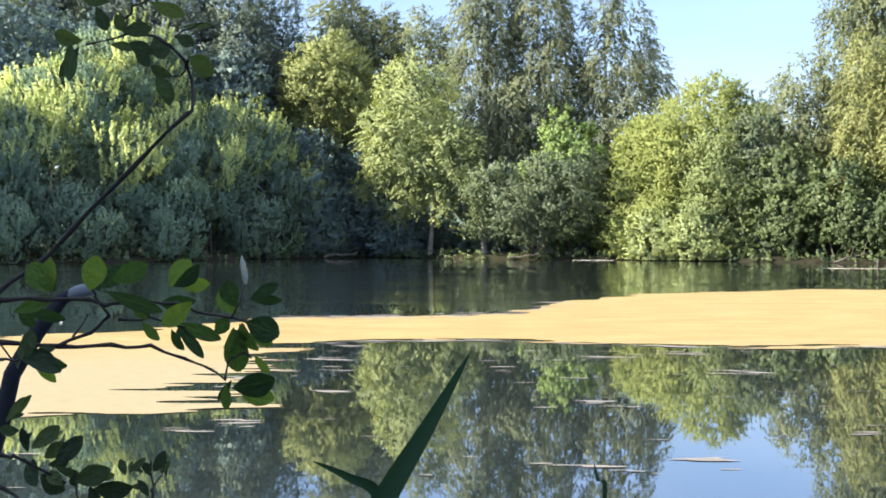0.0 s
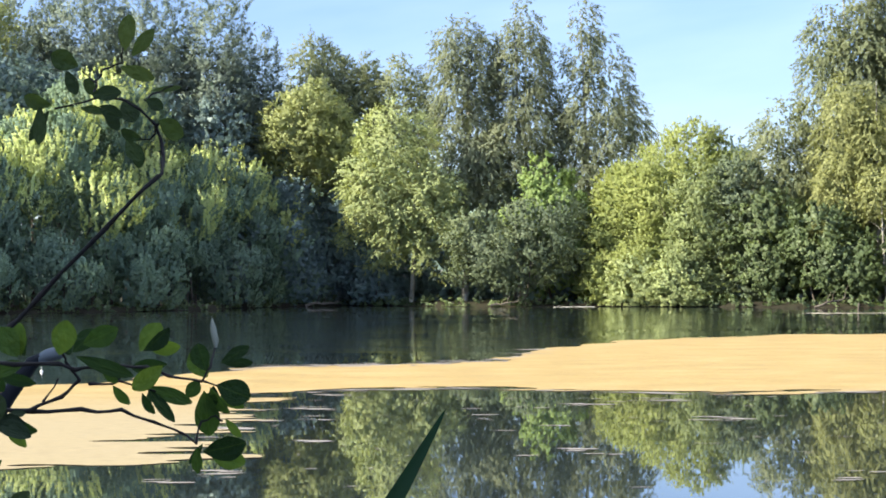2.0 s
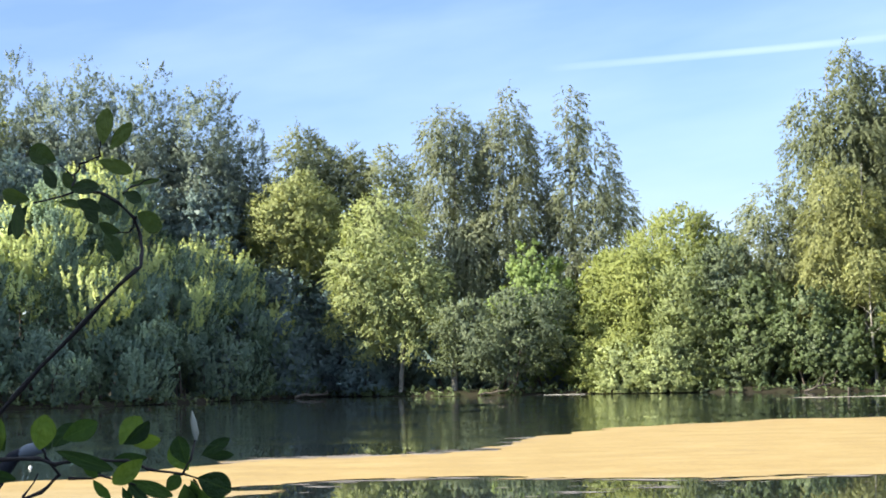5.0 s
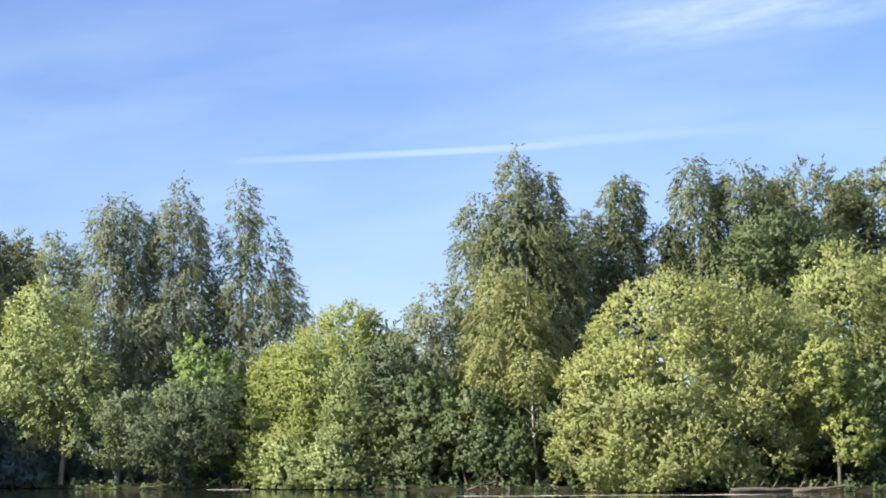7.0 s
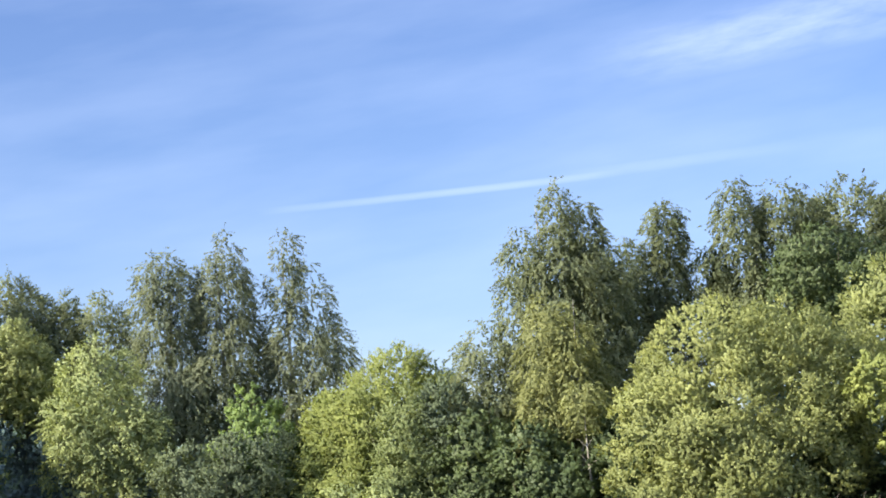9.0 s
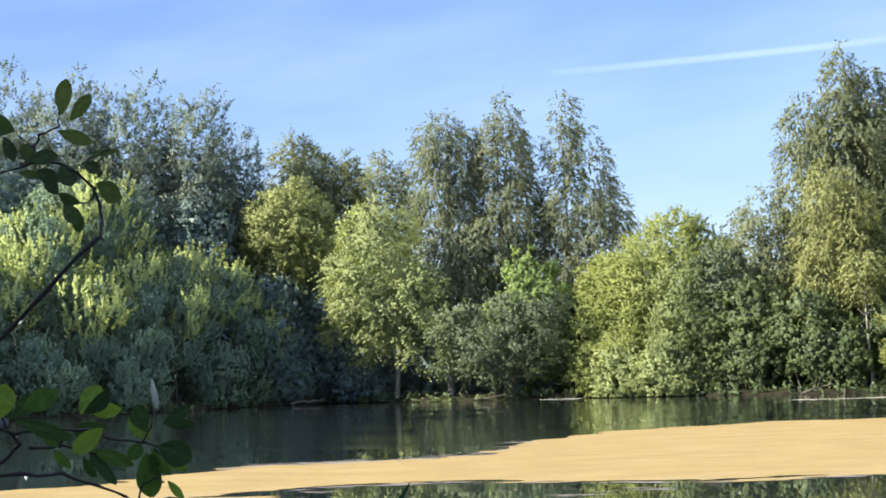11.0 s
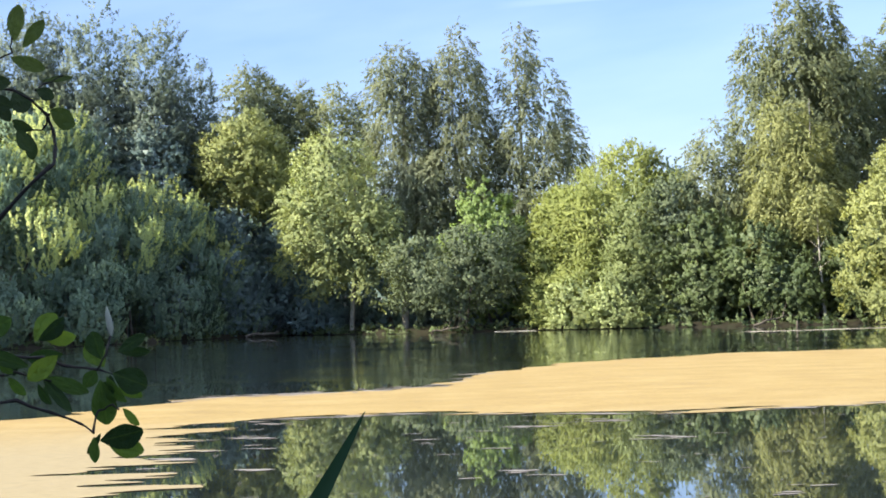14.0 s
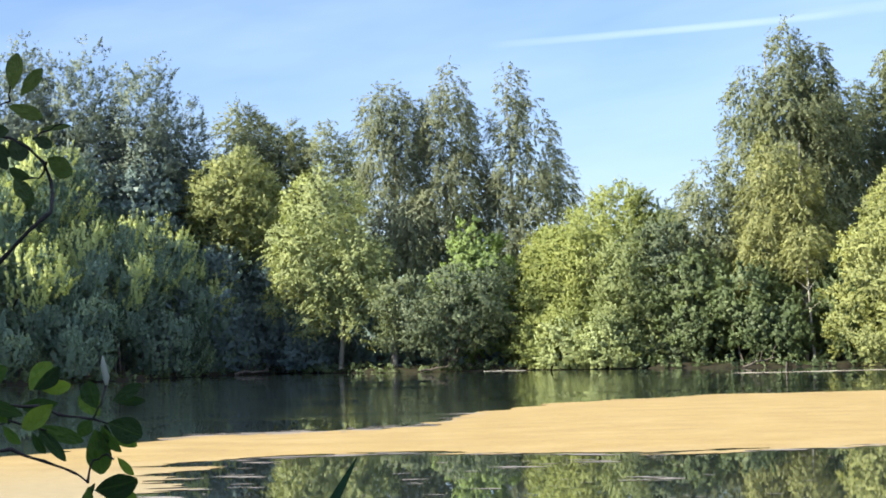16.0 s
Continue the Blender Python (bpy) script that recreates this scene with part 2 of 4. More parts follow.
def scum_material(name, a, b_, c, bleach):
    m, nt, out = material(name)
    tc = nt.nodes.new("ShaderNodeTexCoord")
    mp = nt.nodes.new("ShaderNodeMapping")
    mp.inputs["Scale"].default_value = (0.5, 0.7, 1.0)
    nt.links.new(tc.outputs["Object"], mp.inputs[0])
    n = noise_node(nt, mp.outputs[0], 1.0, 8.0, 0.6)
    n2 = noise_node(nt, tc.outputs["Object"], 14.0, 4.0)
    f = math_node(nt, "ADD", math_node(nt, "MULTIPLY", n, 0.75), math_node(nt, "MULTIPLY", n2, 0.25))
    col = ramp(nt, f, [(0.34, a), (0.5, b_), (0.62, c)])
    sep = nt.nodes.new("ShaderNodeSeparateXYZ")
    nt.links.new(tc.outputs["Object"], sep.inputs[0])
    old = math_node(nt, "MULTIPLY", math_node(nt, "SUBTRACT", math_node(nt, "ADD", 36.5, math_node(nt, "MULTIPLY", n, 6.0)), sep.outputs[1]), 0.12, True)
    col = mix_col(nt, old, col, bleach)      # older scum near the bank has bleached
    lines = nt.nodes.new("ShaderNodeMapping")
    lines.inputs["Scale"].default_value = (0.35, 3.2, 1.0)
    nt.links.new(tc.outputs["Object"], lines.inputs[0])
    n3 = noise_node(nt, lines.outputs[0], 1.0, 5.0, 0.65)
    col = mix_col(nt, math_node(nt, "MULTIPLY", math_node(nt, "SUBTRACT", n3, 0.54), 1.5, True), col, (bleach[0] * 0.74, bleach[1] * 0.78, bleach[2] * 0.95))     # drawn-out grey streaks
    fleck = nt.nodes.new("ShaderNodeMapping")
    fleck.inputs["Scale"].default_value = (4.0, 16.0, 1.0)
    nt.links.new(tc.outputs["Object"], fleck.inputs[0])
    n4 = noise_node(nt, fleck.outputs[0], 1.0, 4.0, 0.7)
    col = mix_col(nt, 1.0, col, ramp(nt, n4, [(0.30, (0.70, 0.68, 0.68)), (0.5, (1.0, 1.0, 1.0)), (0.7, (1.13, 1.14, 1.20))]), "MULTIPLY")
    b = principled(nt, out, 0.75, 0.25)
    nt.links.new(col, b.inputs["Base Color"])
    bp = nt.nodes.new("ShaderNodeBump")
    bp.inputs["Strength"].default_value, bp.inputs["Distance"].default_value = 0.5, 0.01
    nt.links.new(n2, bp.inputs["Height"])
    nt.links.new(bp.outputs[0], b.inputs["Normal"])
    return m


M_GROUND = ground_material()
M_WATER = water_material()
M_SCUM = scum_material("pollen_scum", (0.222, 0.155, 0.055), (0.262, 0.186, 0.067), (0.298, 0.22, 0.088), (0.244, 0.197, 0.110))


# ---- building helpers ----
def mesh_from(name, verts, faces_flat, per, mat, normals=None):
    """A mesh from arrays: verts (n, 3), faces as one flat run of corner indices, per corners a face."""
    me = bpy.data.meshes.new(name)
    v = np.asarray(verts, dtype=np.float32)
    f = np.asarray(faces_flat, dtype=np.int32).ravel()
    me.vertices.add(len(v))
    me.vertices.foreach_set("co", v.ravel())
    me.loops.add(len(f))
    me.loops.foreach_set("vertex_index", f)
    k = len(f) // per
    me.polygons.add(k)
    me.polygons.foreach_set("loop_start", np.arange(k, dtype=np.int32) * per)
    me.polygons.foreach_set("loop_total", np.full(k, per, dtype=np.int32))
    me.update(calc_edges=True)
    if normals is not None:      # leaves of one bough are shaded together, as a soft mass
        me.polygons.foreach_set("use_smooth", np.ones(k, dtype=bool))
        me.attributes.new("custom_normal", "FLOAT_VECTOR", "POINT").data.foreach_set("vector", np.asarray(normals, dtype=np.float32).ravel())
    me.materials.append(mat)
    return me


def part(name, data, parent, label=""):
    ob = new(name, data)
    ob.parent = parent
    if label:
        tagged(ob, label)
    return ob


def tube_arrays(paths, sides=7):
    """Tapered tubes along runs of (point, radius), as vertex and quad arrays."""
    vs, fs, base = [], [], 0
    for run in paths:
        pts = [Vector(p) for p, _ in run]
        for i, (p, r) in enumerate(run):
            d = (pts[min(i + 1, len(pts) - 1)] - pts[max(i - 1, 0)]).normalized()
            side = d.cross(Vector((0.31, 0.95, 0.05))).normalized()
            other = d.cross(side)
            for k in range(sides):
                a = 2 * math.pi * k / sides
                vs.append(pts[i] + (side * math.cos(a) + other * math.sin(a)) * r)
        for i in range(len(run) - 1):
            for k in range(sides):
                k2 = (k + 1) % sides
                fs.extend((base + i * sides + k, base + i * sides + k2, base + (i + 1) * sides + k2, base + (i + 1) * sides + k))
        base += len(run) * sides
    return np.array([tuple(v) for v in vs]), fs


def tube_mesh(name, paths, mat, sides=7):
    v, f = tube_arrays(paths, sides)
    me = mesh_from(name, v, f, 4, mat)
    me.polygons.foreach_set("use_smooth", np.ones(len(me.polygons), dtype=bool))
    return me


PROFILES = {
    "shrub": ((0, 0.10, 0.30, 0.55, 0.80, 0.94, 1.0), (0.82, 0.96, 1.0, 0.93, 0.70, 0.40, 0.10)),
    "birch": ((0, 0.10, 0.30, 0.50, 0.70, 0.86, 1.0), (0.60, 0.88, 1.0, 0.98, 0.88, 0.64, 0.16)),
    "oval": ((0, 0.12, 0.40, 0.65, 0.85, 0.96, 1.0), (0.35, 0.80, 1.0, 0.98, 0.78, 0.48, 0.14)),
    "dome": ((0, 0.10, 0.35, 0.60, 0.80, 0.93, 1.0), (0.90, 1.0, 1.0, 0.91, 0.72, 0.46, 0.14)),
    "full": ((0, 0.10, 0.35, 0.62, 0.82, 0.94, 1.0), (0.86, 0.98, 1.0, 0.97, 0.82, 0.55, 0.20)),
    "plume": ((0, 0.15, 0.40, 0.65, 0.85, 1.0), (0.60, 0.95, 1.0, 0.90, 0.68, 0.25)),
}

# habit: length and spread of a spray, distance between sprays, rise, outward share, leaves on a spray, tallness of a bough
HABITS = {
    "leafy": (0.50, 0.14, 0.38, 0.15, 0.90, 13, 0.80),
    "hang": (0.50, 0.10, 0.43, -0.80, 0.45, 12, 1.20),
    "droop": (0.55, 0.12, 0.40, -0.40, 0.80, 12, 1.00),
    "shoot": (0.62, 0.13, 0.42, 0.95, 0.50, 20, 0.95),
    "wand": (0.78, 0.14, 0.58, 1.10, 0.45, 25, 0.90),
    "bunch": (0.50, 0.19, 0.50, 0.70, 0.60, 15, 1.00),
    "tuft": (0.30, 0.19, 0.46, 0.10, 0.80, 20, 0.75),
}


def unit(v):
    return v / (np.linalg.norm(v, axis=1)[:, None] + 1e-9)


def blades(rng, p, axis, soft, ln, loose=0.45, wide=0.5):
    """Small pointed leaf blades at p that lie about square to the soft normals, as vertex, index and normal arrays."""
    soft = unit(soft)
    axis = unit(axis - 0.7 * (axis * soft).sum(1)[:, None] * soft)
    side = unit(np.cross(axis, soft + rng.normal(0, loose, p.shape)))
    turn = (np.cross(side, axis) * soft).sum(1)
    side[turn < 0] *= -1
    ln = ln[:, None]
    v = np.empty((len(p), 3, 3), dtype=np.float32)
    v[:, 0] = p - axis * ln * 0.5 + side * ln * wide
    v[:, 1] = p + axis * ln * 0.5
    v[:, 2] = p - axis * ln * 0.5 - side * ln * wide
    return v.reshape(-1, 3), np.arange(3 * len(p), dtype=np.int32), np.repeat(soft, 3, 0)


def crown_leaves(rng, blobs, leaf, habit, limb=0.34, rough=0.14, full=1.0, core=1.0, gaps=0.0, back=0.15, grain=0.30, crowd=1.45, crisp=0.68):
    """A crown built up as boughs over the outside of blobs (x, y, z0, z1, radius, profile), sprays over each bough and
    leaves along each spray, with larger leaves in the depth."""
    length, spread, gap, rise, outward, count, tall = HABITS[habit]
    P, A, N, L = [], [], [], []
    grid = np.linspace(0, 1, 80)
    for (bx, by, z0, z1, r, prof) in blobs:
        hs, ws = PROFILES[prof]
        hgt = z1 - z0
        wide = np.interp(grid, hs, ws)
        cum = np.cumsum(wide + 0.06)
        area = 2 * math.pi * r * hgt * 0.75
        n = max(8, int(area / (crowd * (limb * r) ** 2)))
        h = np.interp((np.arange(n) + rng.random(n)) / n, cum / cum[-1], grid)
        a = np.arange(n) * 2.39996 + rng.normal(0, 0.5, n) + rng.random() * 6.28
        w = np.interp(h, hs, ws)
        s = limb * r * rng.lognormal(0, 0.30, n) * (0.35 + 0.65 * w)
        R = r * w * (1 + rough * rng.normal(0, 1, n))
        # boughs kept mostly on the side that faces the camera
        keep = ((np.sin(a) < 0.35) | (rng.random(n) < back)) & (rng.random(n) > gaps * np.clip(1.7 - 1.5 * h, 0.1, 1.2))
        h, a, s, R = h[keep], a[keep], s[keep], R[keep]
        slope = np.clip(-np.interp(h, grid, np.gradient(wide, grid)) * r / hgt, -0.25, 2.5)
        o = unit(np.stack([np.cos(a), np.sin(a), slope], -1))
        rr = np.maximum(R - 0.8 * s, 0)
        c = np.stack([bx + rr * np.cos(a), by + rr * np.sin(a), z0 + h * hgt - np.where(h > 0.8, 0.6 * s, 0)], -1)
        egg = np.array([1.0, 1.0, tall])
        m = rng.poisson(full * 6.3 * s ** 2 * tall / gap ** 2)
        i = np.repeat(np.arange(len(s)), m)
        k = len(i)
        d = unit(rng.normal(0, 1, (k, 3)) + 0.9 * o[i] + np.array([0, 0, 0.8 if habit == "shoot" else 0.0]))
        q = c[i] + d * egg * (s[i] * (crisp + (1.06 - crisp) * rng.random(k)))[:, None]
        v = unit(outward * d + np.array([0, 0, rise]) + 0.3 * o[i] + rng.normal(0, 0.26, (k, 3)))
        ln = length * rng.lognormal(0, 0.35, k)
        j = np.repeat(np.arange(k), rng.poisson(count * ln / length))
        kk = len(j)
        u = rng.random(kk)
        ring = unit(rng.normal(0, 1, (kk, 3)))
        p = q[j] + v[j] * (ln[j] * (u - (0.1 if habit == "hang" else 0.35)))[:, None] + ring * (spread * (1.25 - 0.85 * u) * np.sqrt(rng.random(kk)))[:, None]
        if habit == "hang":
            p += d[j] * (0.06 * (1 - (1 - u) ** 2))[:, None]
        P.append(p), A.append(v[j] + 0.8 * ring), L.append(leaf * (0.65 + 0.7 * rng.random(kk)))
        N.append((0.40 if habit == "hang" else 0.55) * o[i][j] + (0.75 if habit == "hang" else 0.50) * d[j] + 0.30 * ring + rng.normal(0, grain, (kk, 3)))
        i = np.repeat(np.arange(len(s)), rng.poisson(core * 26 * s ** 2))
        k = len(i)
        d = unit(rng.normal(0, 1, (k, 3)) + 0.3 * o[i])
        P.append(c[i] + d * egg * (0.72 * s[i] * rng.random(k) ** 0.4)[:, None]), A.append(rng.normal(0, 1, (k, 3)))
        L.append(leaf * (1.2 + 0.8 * rng.random(k))), N.append(0.7 * o[i] + 0.5 * d + rng.normal(0, 0.2, (k, 3)))
        k = int(core * area * 3)
        h, a = np.interp(rng.random(k), cum / cum[-1], grid), rng.random(k) * 2 * math.pi
        rr = r * np.interp(h, hs, ws) * (0.3 + 0.4 * rng.random(k))
        o = np.stack([np.cos(a), np.sin(a), 0 * a], -1)
        P.append(np.stack([bx + rr * np.cos(a), by + rr * np.sin(a), z0 + h * 0.92 * hgt], -1)), A.append(rng.normal(0, 1, (k, 3)))
        L.append(leaf * (1.8 + 1.2 * rng.random(k))), N.append(o + rng.normal(0, 0.2, (k, 3)))
    return blades(rng, np.concatenate(P), np.concatenate(A), np.concatenate(N), np.concatenate(L))


def plume_leaves(rng, plumes, leaf, reach=0.5, every=0.26, bunch=7):
    """Thin upright top shoots with bunches of leaves: (x, y, z0, z1, lean). Gives leaf arrays and the runs of the shoots."""
    P, A, N, runs = [], [], [], []
    for (x, y, z0, z1, lean) in plumes:
        run = []
        n = max(3, int((z1 - z0) / every))
        bend = rng.normal(0, 0.05)
        for k in range(n + 1):
            u = k / n
            c = np.array([x + lean * u * (z1 - z0) + bend * math.sin(3 * u), y + 0.1 * math.sin(2 * u), z0 + u * (z1 - z0)])
            run.append((tuple(c), 0.022 * (1.05 - u)))
            for _ in range(3):
                d = unit(rng.normal(0, 1, (1, 3)) * np.array([1, 1, 0.3]) + np.array([0, 0, 0.5]))[0]
                e = c + d * reach * (1.1 - 0.55 * u) * rng.random()
                m = rng.poisson(bunch)
                q = unit(rng.normal(0, 1, (m, 3)))
                P.append(e + q * 0.12 * np.sqrt(rng.random((m, 1)))), A.append(rng.normal(0, 1, (m, 3)) + np.array([0, 0, 0.5]))
                N.append(q + 0.5 * d + np.array([0, -0.3, 0.2]))
        runs.append(run)
    p = np.concatenate(P)
    return (*blades(rng, p, np.concatenate(A), np.concatenate(N), leaf * (0.7 + 0.6 * rng.random(len(p)))), runs)


def grow(name, label, category, x, y, blobs, mat, seed, leaf=0.12, habit="leafy", limb=0.34, rough=0.14, full=1.0, core=1.0, gaps=0.0, grain=0.30,
         bark=None, stems=1, group="", back=0.15, base=0.25, plumes=(), plume_leaf=0.15, bunch=7, airy=(), young=(), crowd=1.45, crisp=0.68):
    """A tree or shrub: trunk with limbs, and a crown of leaves. blobs are given from the foot: (dx, dy, z0, z1, r, profile)."""
    rng = np.random.default_rng(seed)
    root = new(name)
    root.location = (x, y, base)
    tagged(root, label, category, group)
    bark = bark or M_BARK
    height = max(b[3] for b in blobs) - base
    for s in range(stems):
        lean = rng.normal(0, 0.03 if stems == 1 else 0.22, 2)
        x0, y0 = (0, 0) if stems == 1 else rng.normal(0, 0.5, 2)
        hh = height * (0.93 if stems == 1 else 0.55 + 0.25 * rng.random())
        r0 = (0.010 if stems == 1 else 0.007) * height + 0.02
        run = []
        for i in range(8):
            u = i / 7
            run.append(((x0 + lean[0] * u * hh + 0.12 * math.sin(3 * u + s + seed), y0 + lean[1] * u * hh, -0.35 + u * (hh + 0.35)), r0 * (1.15 - 1.08 * u)))
        stem = part("trunk" if stems == 1 else "stem", tube_mesh("trunk", [run], bark, 7), root)
        for i in range(9 if stems == 1 else 2):
            b = blobs[int(rng.integers(len(blobs)))]
            u = 0.3 + 0.6 * rng.random()
            st = Vector(run[int(u * 7)][0])
            a = rng.random() * 6.28
            reach = b[4] * (0.45 + 0.35 * rng.random())
            rise = reach * (0.5 + 0.7 * rng.random())
            mid = st + Vector((math.cos(a) * reach * 0.5, math.sin(a) * reach * 0.5, rise * 0.6))
            end = st + Vector((math.cos(a) * reach, math.sin(a) * reach, rise))
            rl = r0 * 0.42 * (1.1 - u)
            part("limb", tube_mesh("limb", [[(st, rl), (mid, rl * 0.7), (end, rl * 0.2)]], bark, 5), stem)
    local = [(b[0], b[1], b[2] - base, b[3] - base, b[4], b[5]) for b in blobs]
    v, f, nrm = crown_leaves(rng, local, leaf, habit, limb, rough, full, core, gaps, back, grain, crowd, crisp)
    v[:, 2] = np.maximum(v[:, 2], -base + 0.05)
    crown = part("crown", mesh_from("crown", v, f, 3, mat, nrm), root)
    if plumes:
        v, f, nrm, runs = plume_leaves(rng, [(px, py, z0 - base, z1 - base, lean) for px, py, z0, z1, lean in plumes], plume_leaf, bunch=bunch)
        tagged(part("spray", mesh_from("spray", v, f, 3, mat, nrm), crown), kind="stuff")
        tagged(part("top_growth", tube_mesh("top_growth", runs, bark, 4), crown), kind="stuff")
    if airy:
        v, f, nrm = crown_leaves(rng, [(b[0], b[1], b[2] - base, b[3] - base, b[4], b[5]) for b in airy], leaf * 0.9, "bunch", 0.17, 0.2, 0.6, 0.0, 0.40, 0.25)
        tagged(part("spray", mesh_from("spray", v, f, 3, mat, nrm), crown), kind="stuff")
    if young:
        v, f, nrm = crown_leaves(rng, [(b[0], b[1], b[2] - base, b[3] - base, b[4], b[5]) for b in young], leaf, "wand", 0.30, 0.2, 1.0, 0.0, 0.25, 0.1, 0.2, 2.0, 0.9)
        tagged(part("young_growth", mesh_from("young_growth", v, f, 3, M_YOUNG_SUNLIT, nrm), crown, "pale yellow-green young growth, coloured brighter as if sunlit"), kind="stuff")
    return root


# ---- ground and water ----
def shore(x):
    """The line of the far bank."""
    return np.interp(x, (-200, -60, -40, -28, -24, -19, -14, -11, -6, 2, 10, 16, 20, 26, 31, 38, 60, 200),
                     (40, 78, 97, 112, 117.5, 119, 127, 135, 138, 131, 129.5, 126, 122, 119, 115, 113, 108, 80))


def build_ground():
    xs = np.unique(np.concatenate([np.linspace(-3000, -120, 14), np.linspace(-120, 120, 121), np.linspace(120, 3000, 14)]))
    ys = np.unique(np.concatenate([np.linspace(-2000, -20, 10), np.linspace(-20, 8, 29), np.linspace(8, 90, 20), np.linspace(90, 160, 71), np.linspace(160, 4500, 18)]))
    X, Y = np.meshgrid(xs, ys)
    far = Y - shore(X)                       # past the far bank
    near = 1.6 + 0.3 * np.sin(X * 0.7) - Y   # on the near bank
    side = np.abs(X) - 110
    d = np.maximum(np.maximum(far, near), side)
    Z = np.where(d < 0, np.maximum(-1.2, d * 0.35), 0.0)
    Z = np.where(d >= 0, np.minimum(0.28, 0.10 + d * 0.25), Z)
    Z = np.where(near > 0, np.minimum(0.62, 0.05 + near * 0.5), Z)
    Z += np.where((d > 0.5) & (np.abs(X) < 200) & (Y < 400), 0.06 * np.sin(X * 1.3 + Y) * np.sin(Y * 0.9), 0)
    ny, nx = X.shape
    i = np.arange((ny - 1) * (nx - 1))
    r, c = i // (nx - 1), i % (nx - 1)
    q = r * nx + c
    f = np.stack([q, q + 1, q + nx + 1, q + nx], -1)
    me = mesh_from("ground", np.stack([X, Y, Z], -1).reshape(-1, 3), f, 4, M_GROUND)
    me.polygons.foreach_set("use_smooth", np.ones(len(me.polygons), dtype=bool))
    tagged(new("ground", me), "dark earthy bank round the pond", "ground", kind="structure")


def build_water():
    xs, ys = np.linspace(-140, 140, 15), np.linspace(-1, 145, 15)
    X, Y = np.meshgrid(xs, ys)
    i = np.arange(14 * 14)
    q = (i // 14) * 15 + i % 14
    me = mesh_from("water", np.stack([X, Y, 0 * X], -1).reshape(-1, 3), np.stack([q, q + 1, q + 16, q + 15], -1), 4, M_WATER)
    tagged(new("water", me), "still dark pond water mirroring the trees", "water", kind="structure")


def wavy(x, y, seed, n=5, base=0.9):
    """A field of smooth unevenness about -1 to 1."""
    rng = np.random.default_rng(seed)
    s = 0 * x
    for k in range(n):
        w = base * 1.75 ** k
        for _ in range(3):
            a = rng.random() * 6.28
            s = s + np.sin((x * math.cos(a) + y * math.sin(a)) * w + rng.random() * 6.28) / (1.75 ** k) / 3
    return s


def scum_field(x, y):
    """Above nought where the mat lies."""
    far = np.interp(x, (-34, -14, -7.3, -5, -3.7, 0.7, 1.8, 3.2, 6.0, 12, 17.6, 30, 46), (26, 34, 41.4, 46, 48.6, 50.5, 52.1, 59.5, 65.2, 70.2, 70.5, 73, 77))
    streak = wavy(x * 0.5, y * 3.0, 21)
    # an old lobe off the near bank, frayed on its open side, and the main band beyond it
    lobe = np.minimum(y - np.interp(x, (-34, -12, -7, -5, -3.6, -2.5), (18, 21, 22.6, 23.6, 24.3, 25.4)), (-3.3 - x) * 1.5 + 0.6 * streak + 0.8 * wavy(x * 0.9, y * 7.0, 33, 4))
    band = y - np.interp(x, (-34, -6, -4, -2.6, -1.2, 0.7, 2.1, 5, 7.9, 9.7, 20, 46), (30, 34, 37, 38.6, 39.2, 39.4, 38.5, 37.0, 37.5, 38.3, 40, 44))
    f = np.minimum(np.maximum(lobe, band), (far - y) * 0.8)
    bay = 2.0 * np.exp(-((y - 27.2 - 0.6 * (x + 4.2)) / 0.4) ** 2) * np.clip((x + 5.6) / 1.2, 0, 1) * (x < 0)
    bay += 1.2 * np.exp(-((y - 34.6 - 0.3 * (x + 3)) / 0.3) ** 2) * np.clip((x + 7.0) / 2.0, 0, 1) * (x < 0)
    bay = 0.8 * bay * np.clip(0.75 + 0.6 * wavy(x * 2.0, y * 4.0, 41), 0, 2)
    f = f - bay + 0.45 * wavy(x, y, 5) + 0.4 * wavy(x * 1.6, y * 2.6, 8) + np.where(y < 36, 0.25, 0.5) * streak
    return f + (0.30 * wavy(x * 2.4, y * 9, 13, 4) + 0.22 * wavy(x * 5, y * 14, 14, 3)) * np.exp(-(f / 0.7) ** 2)


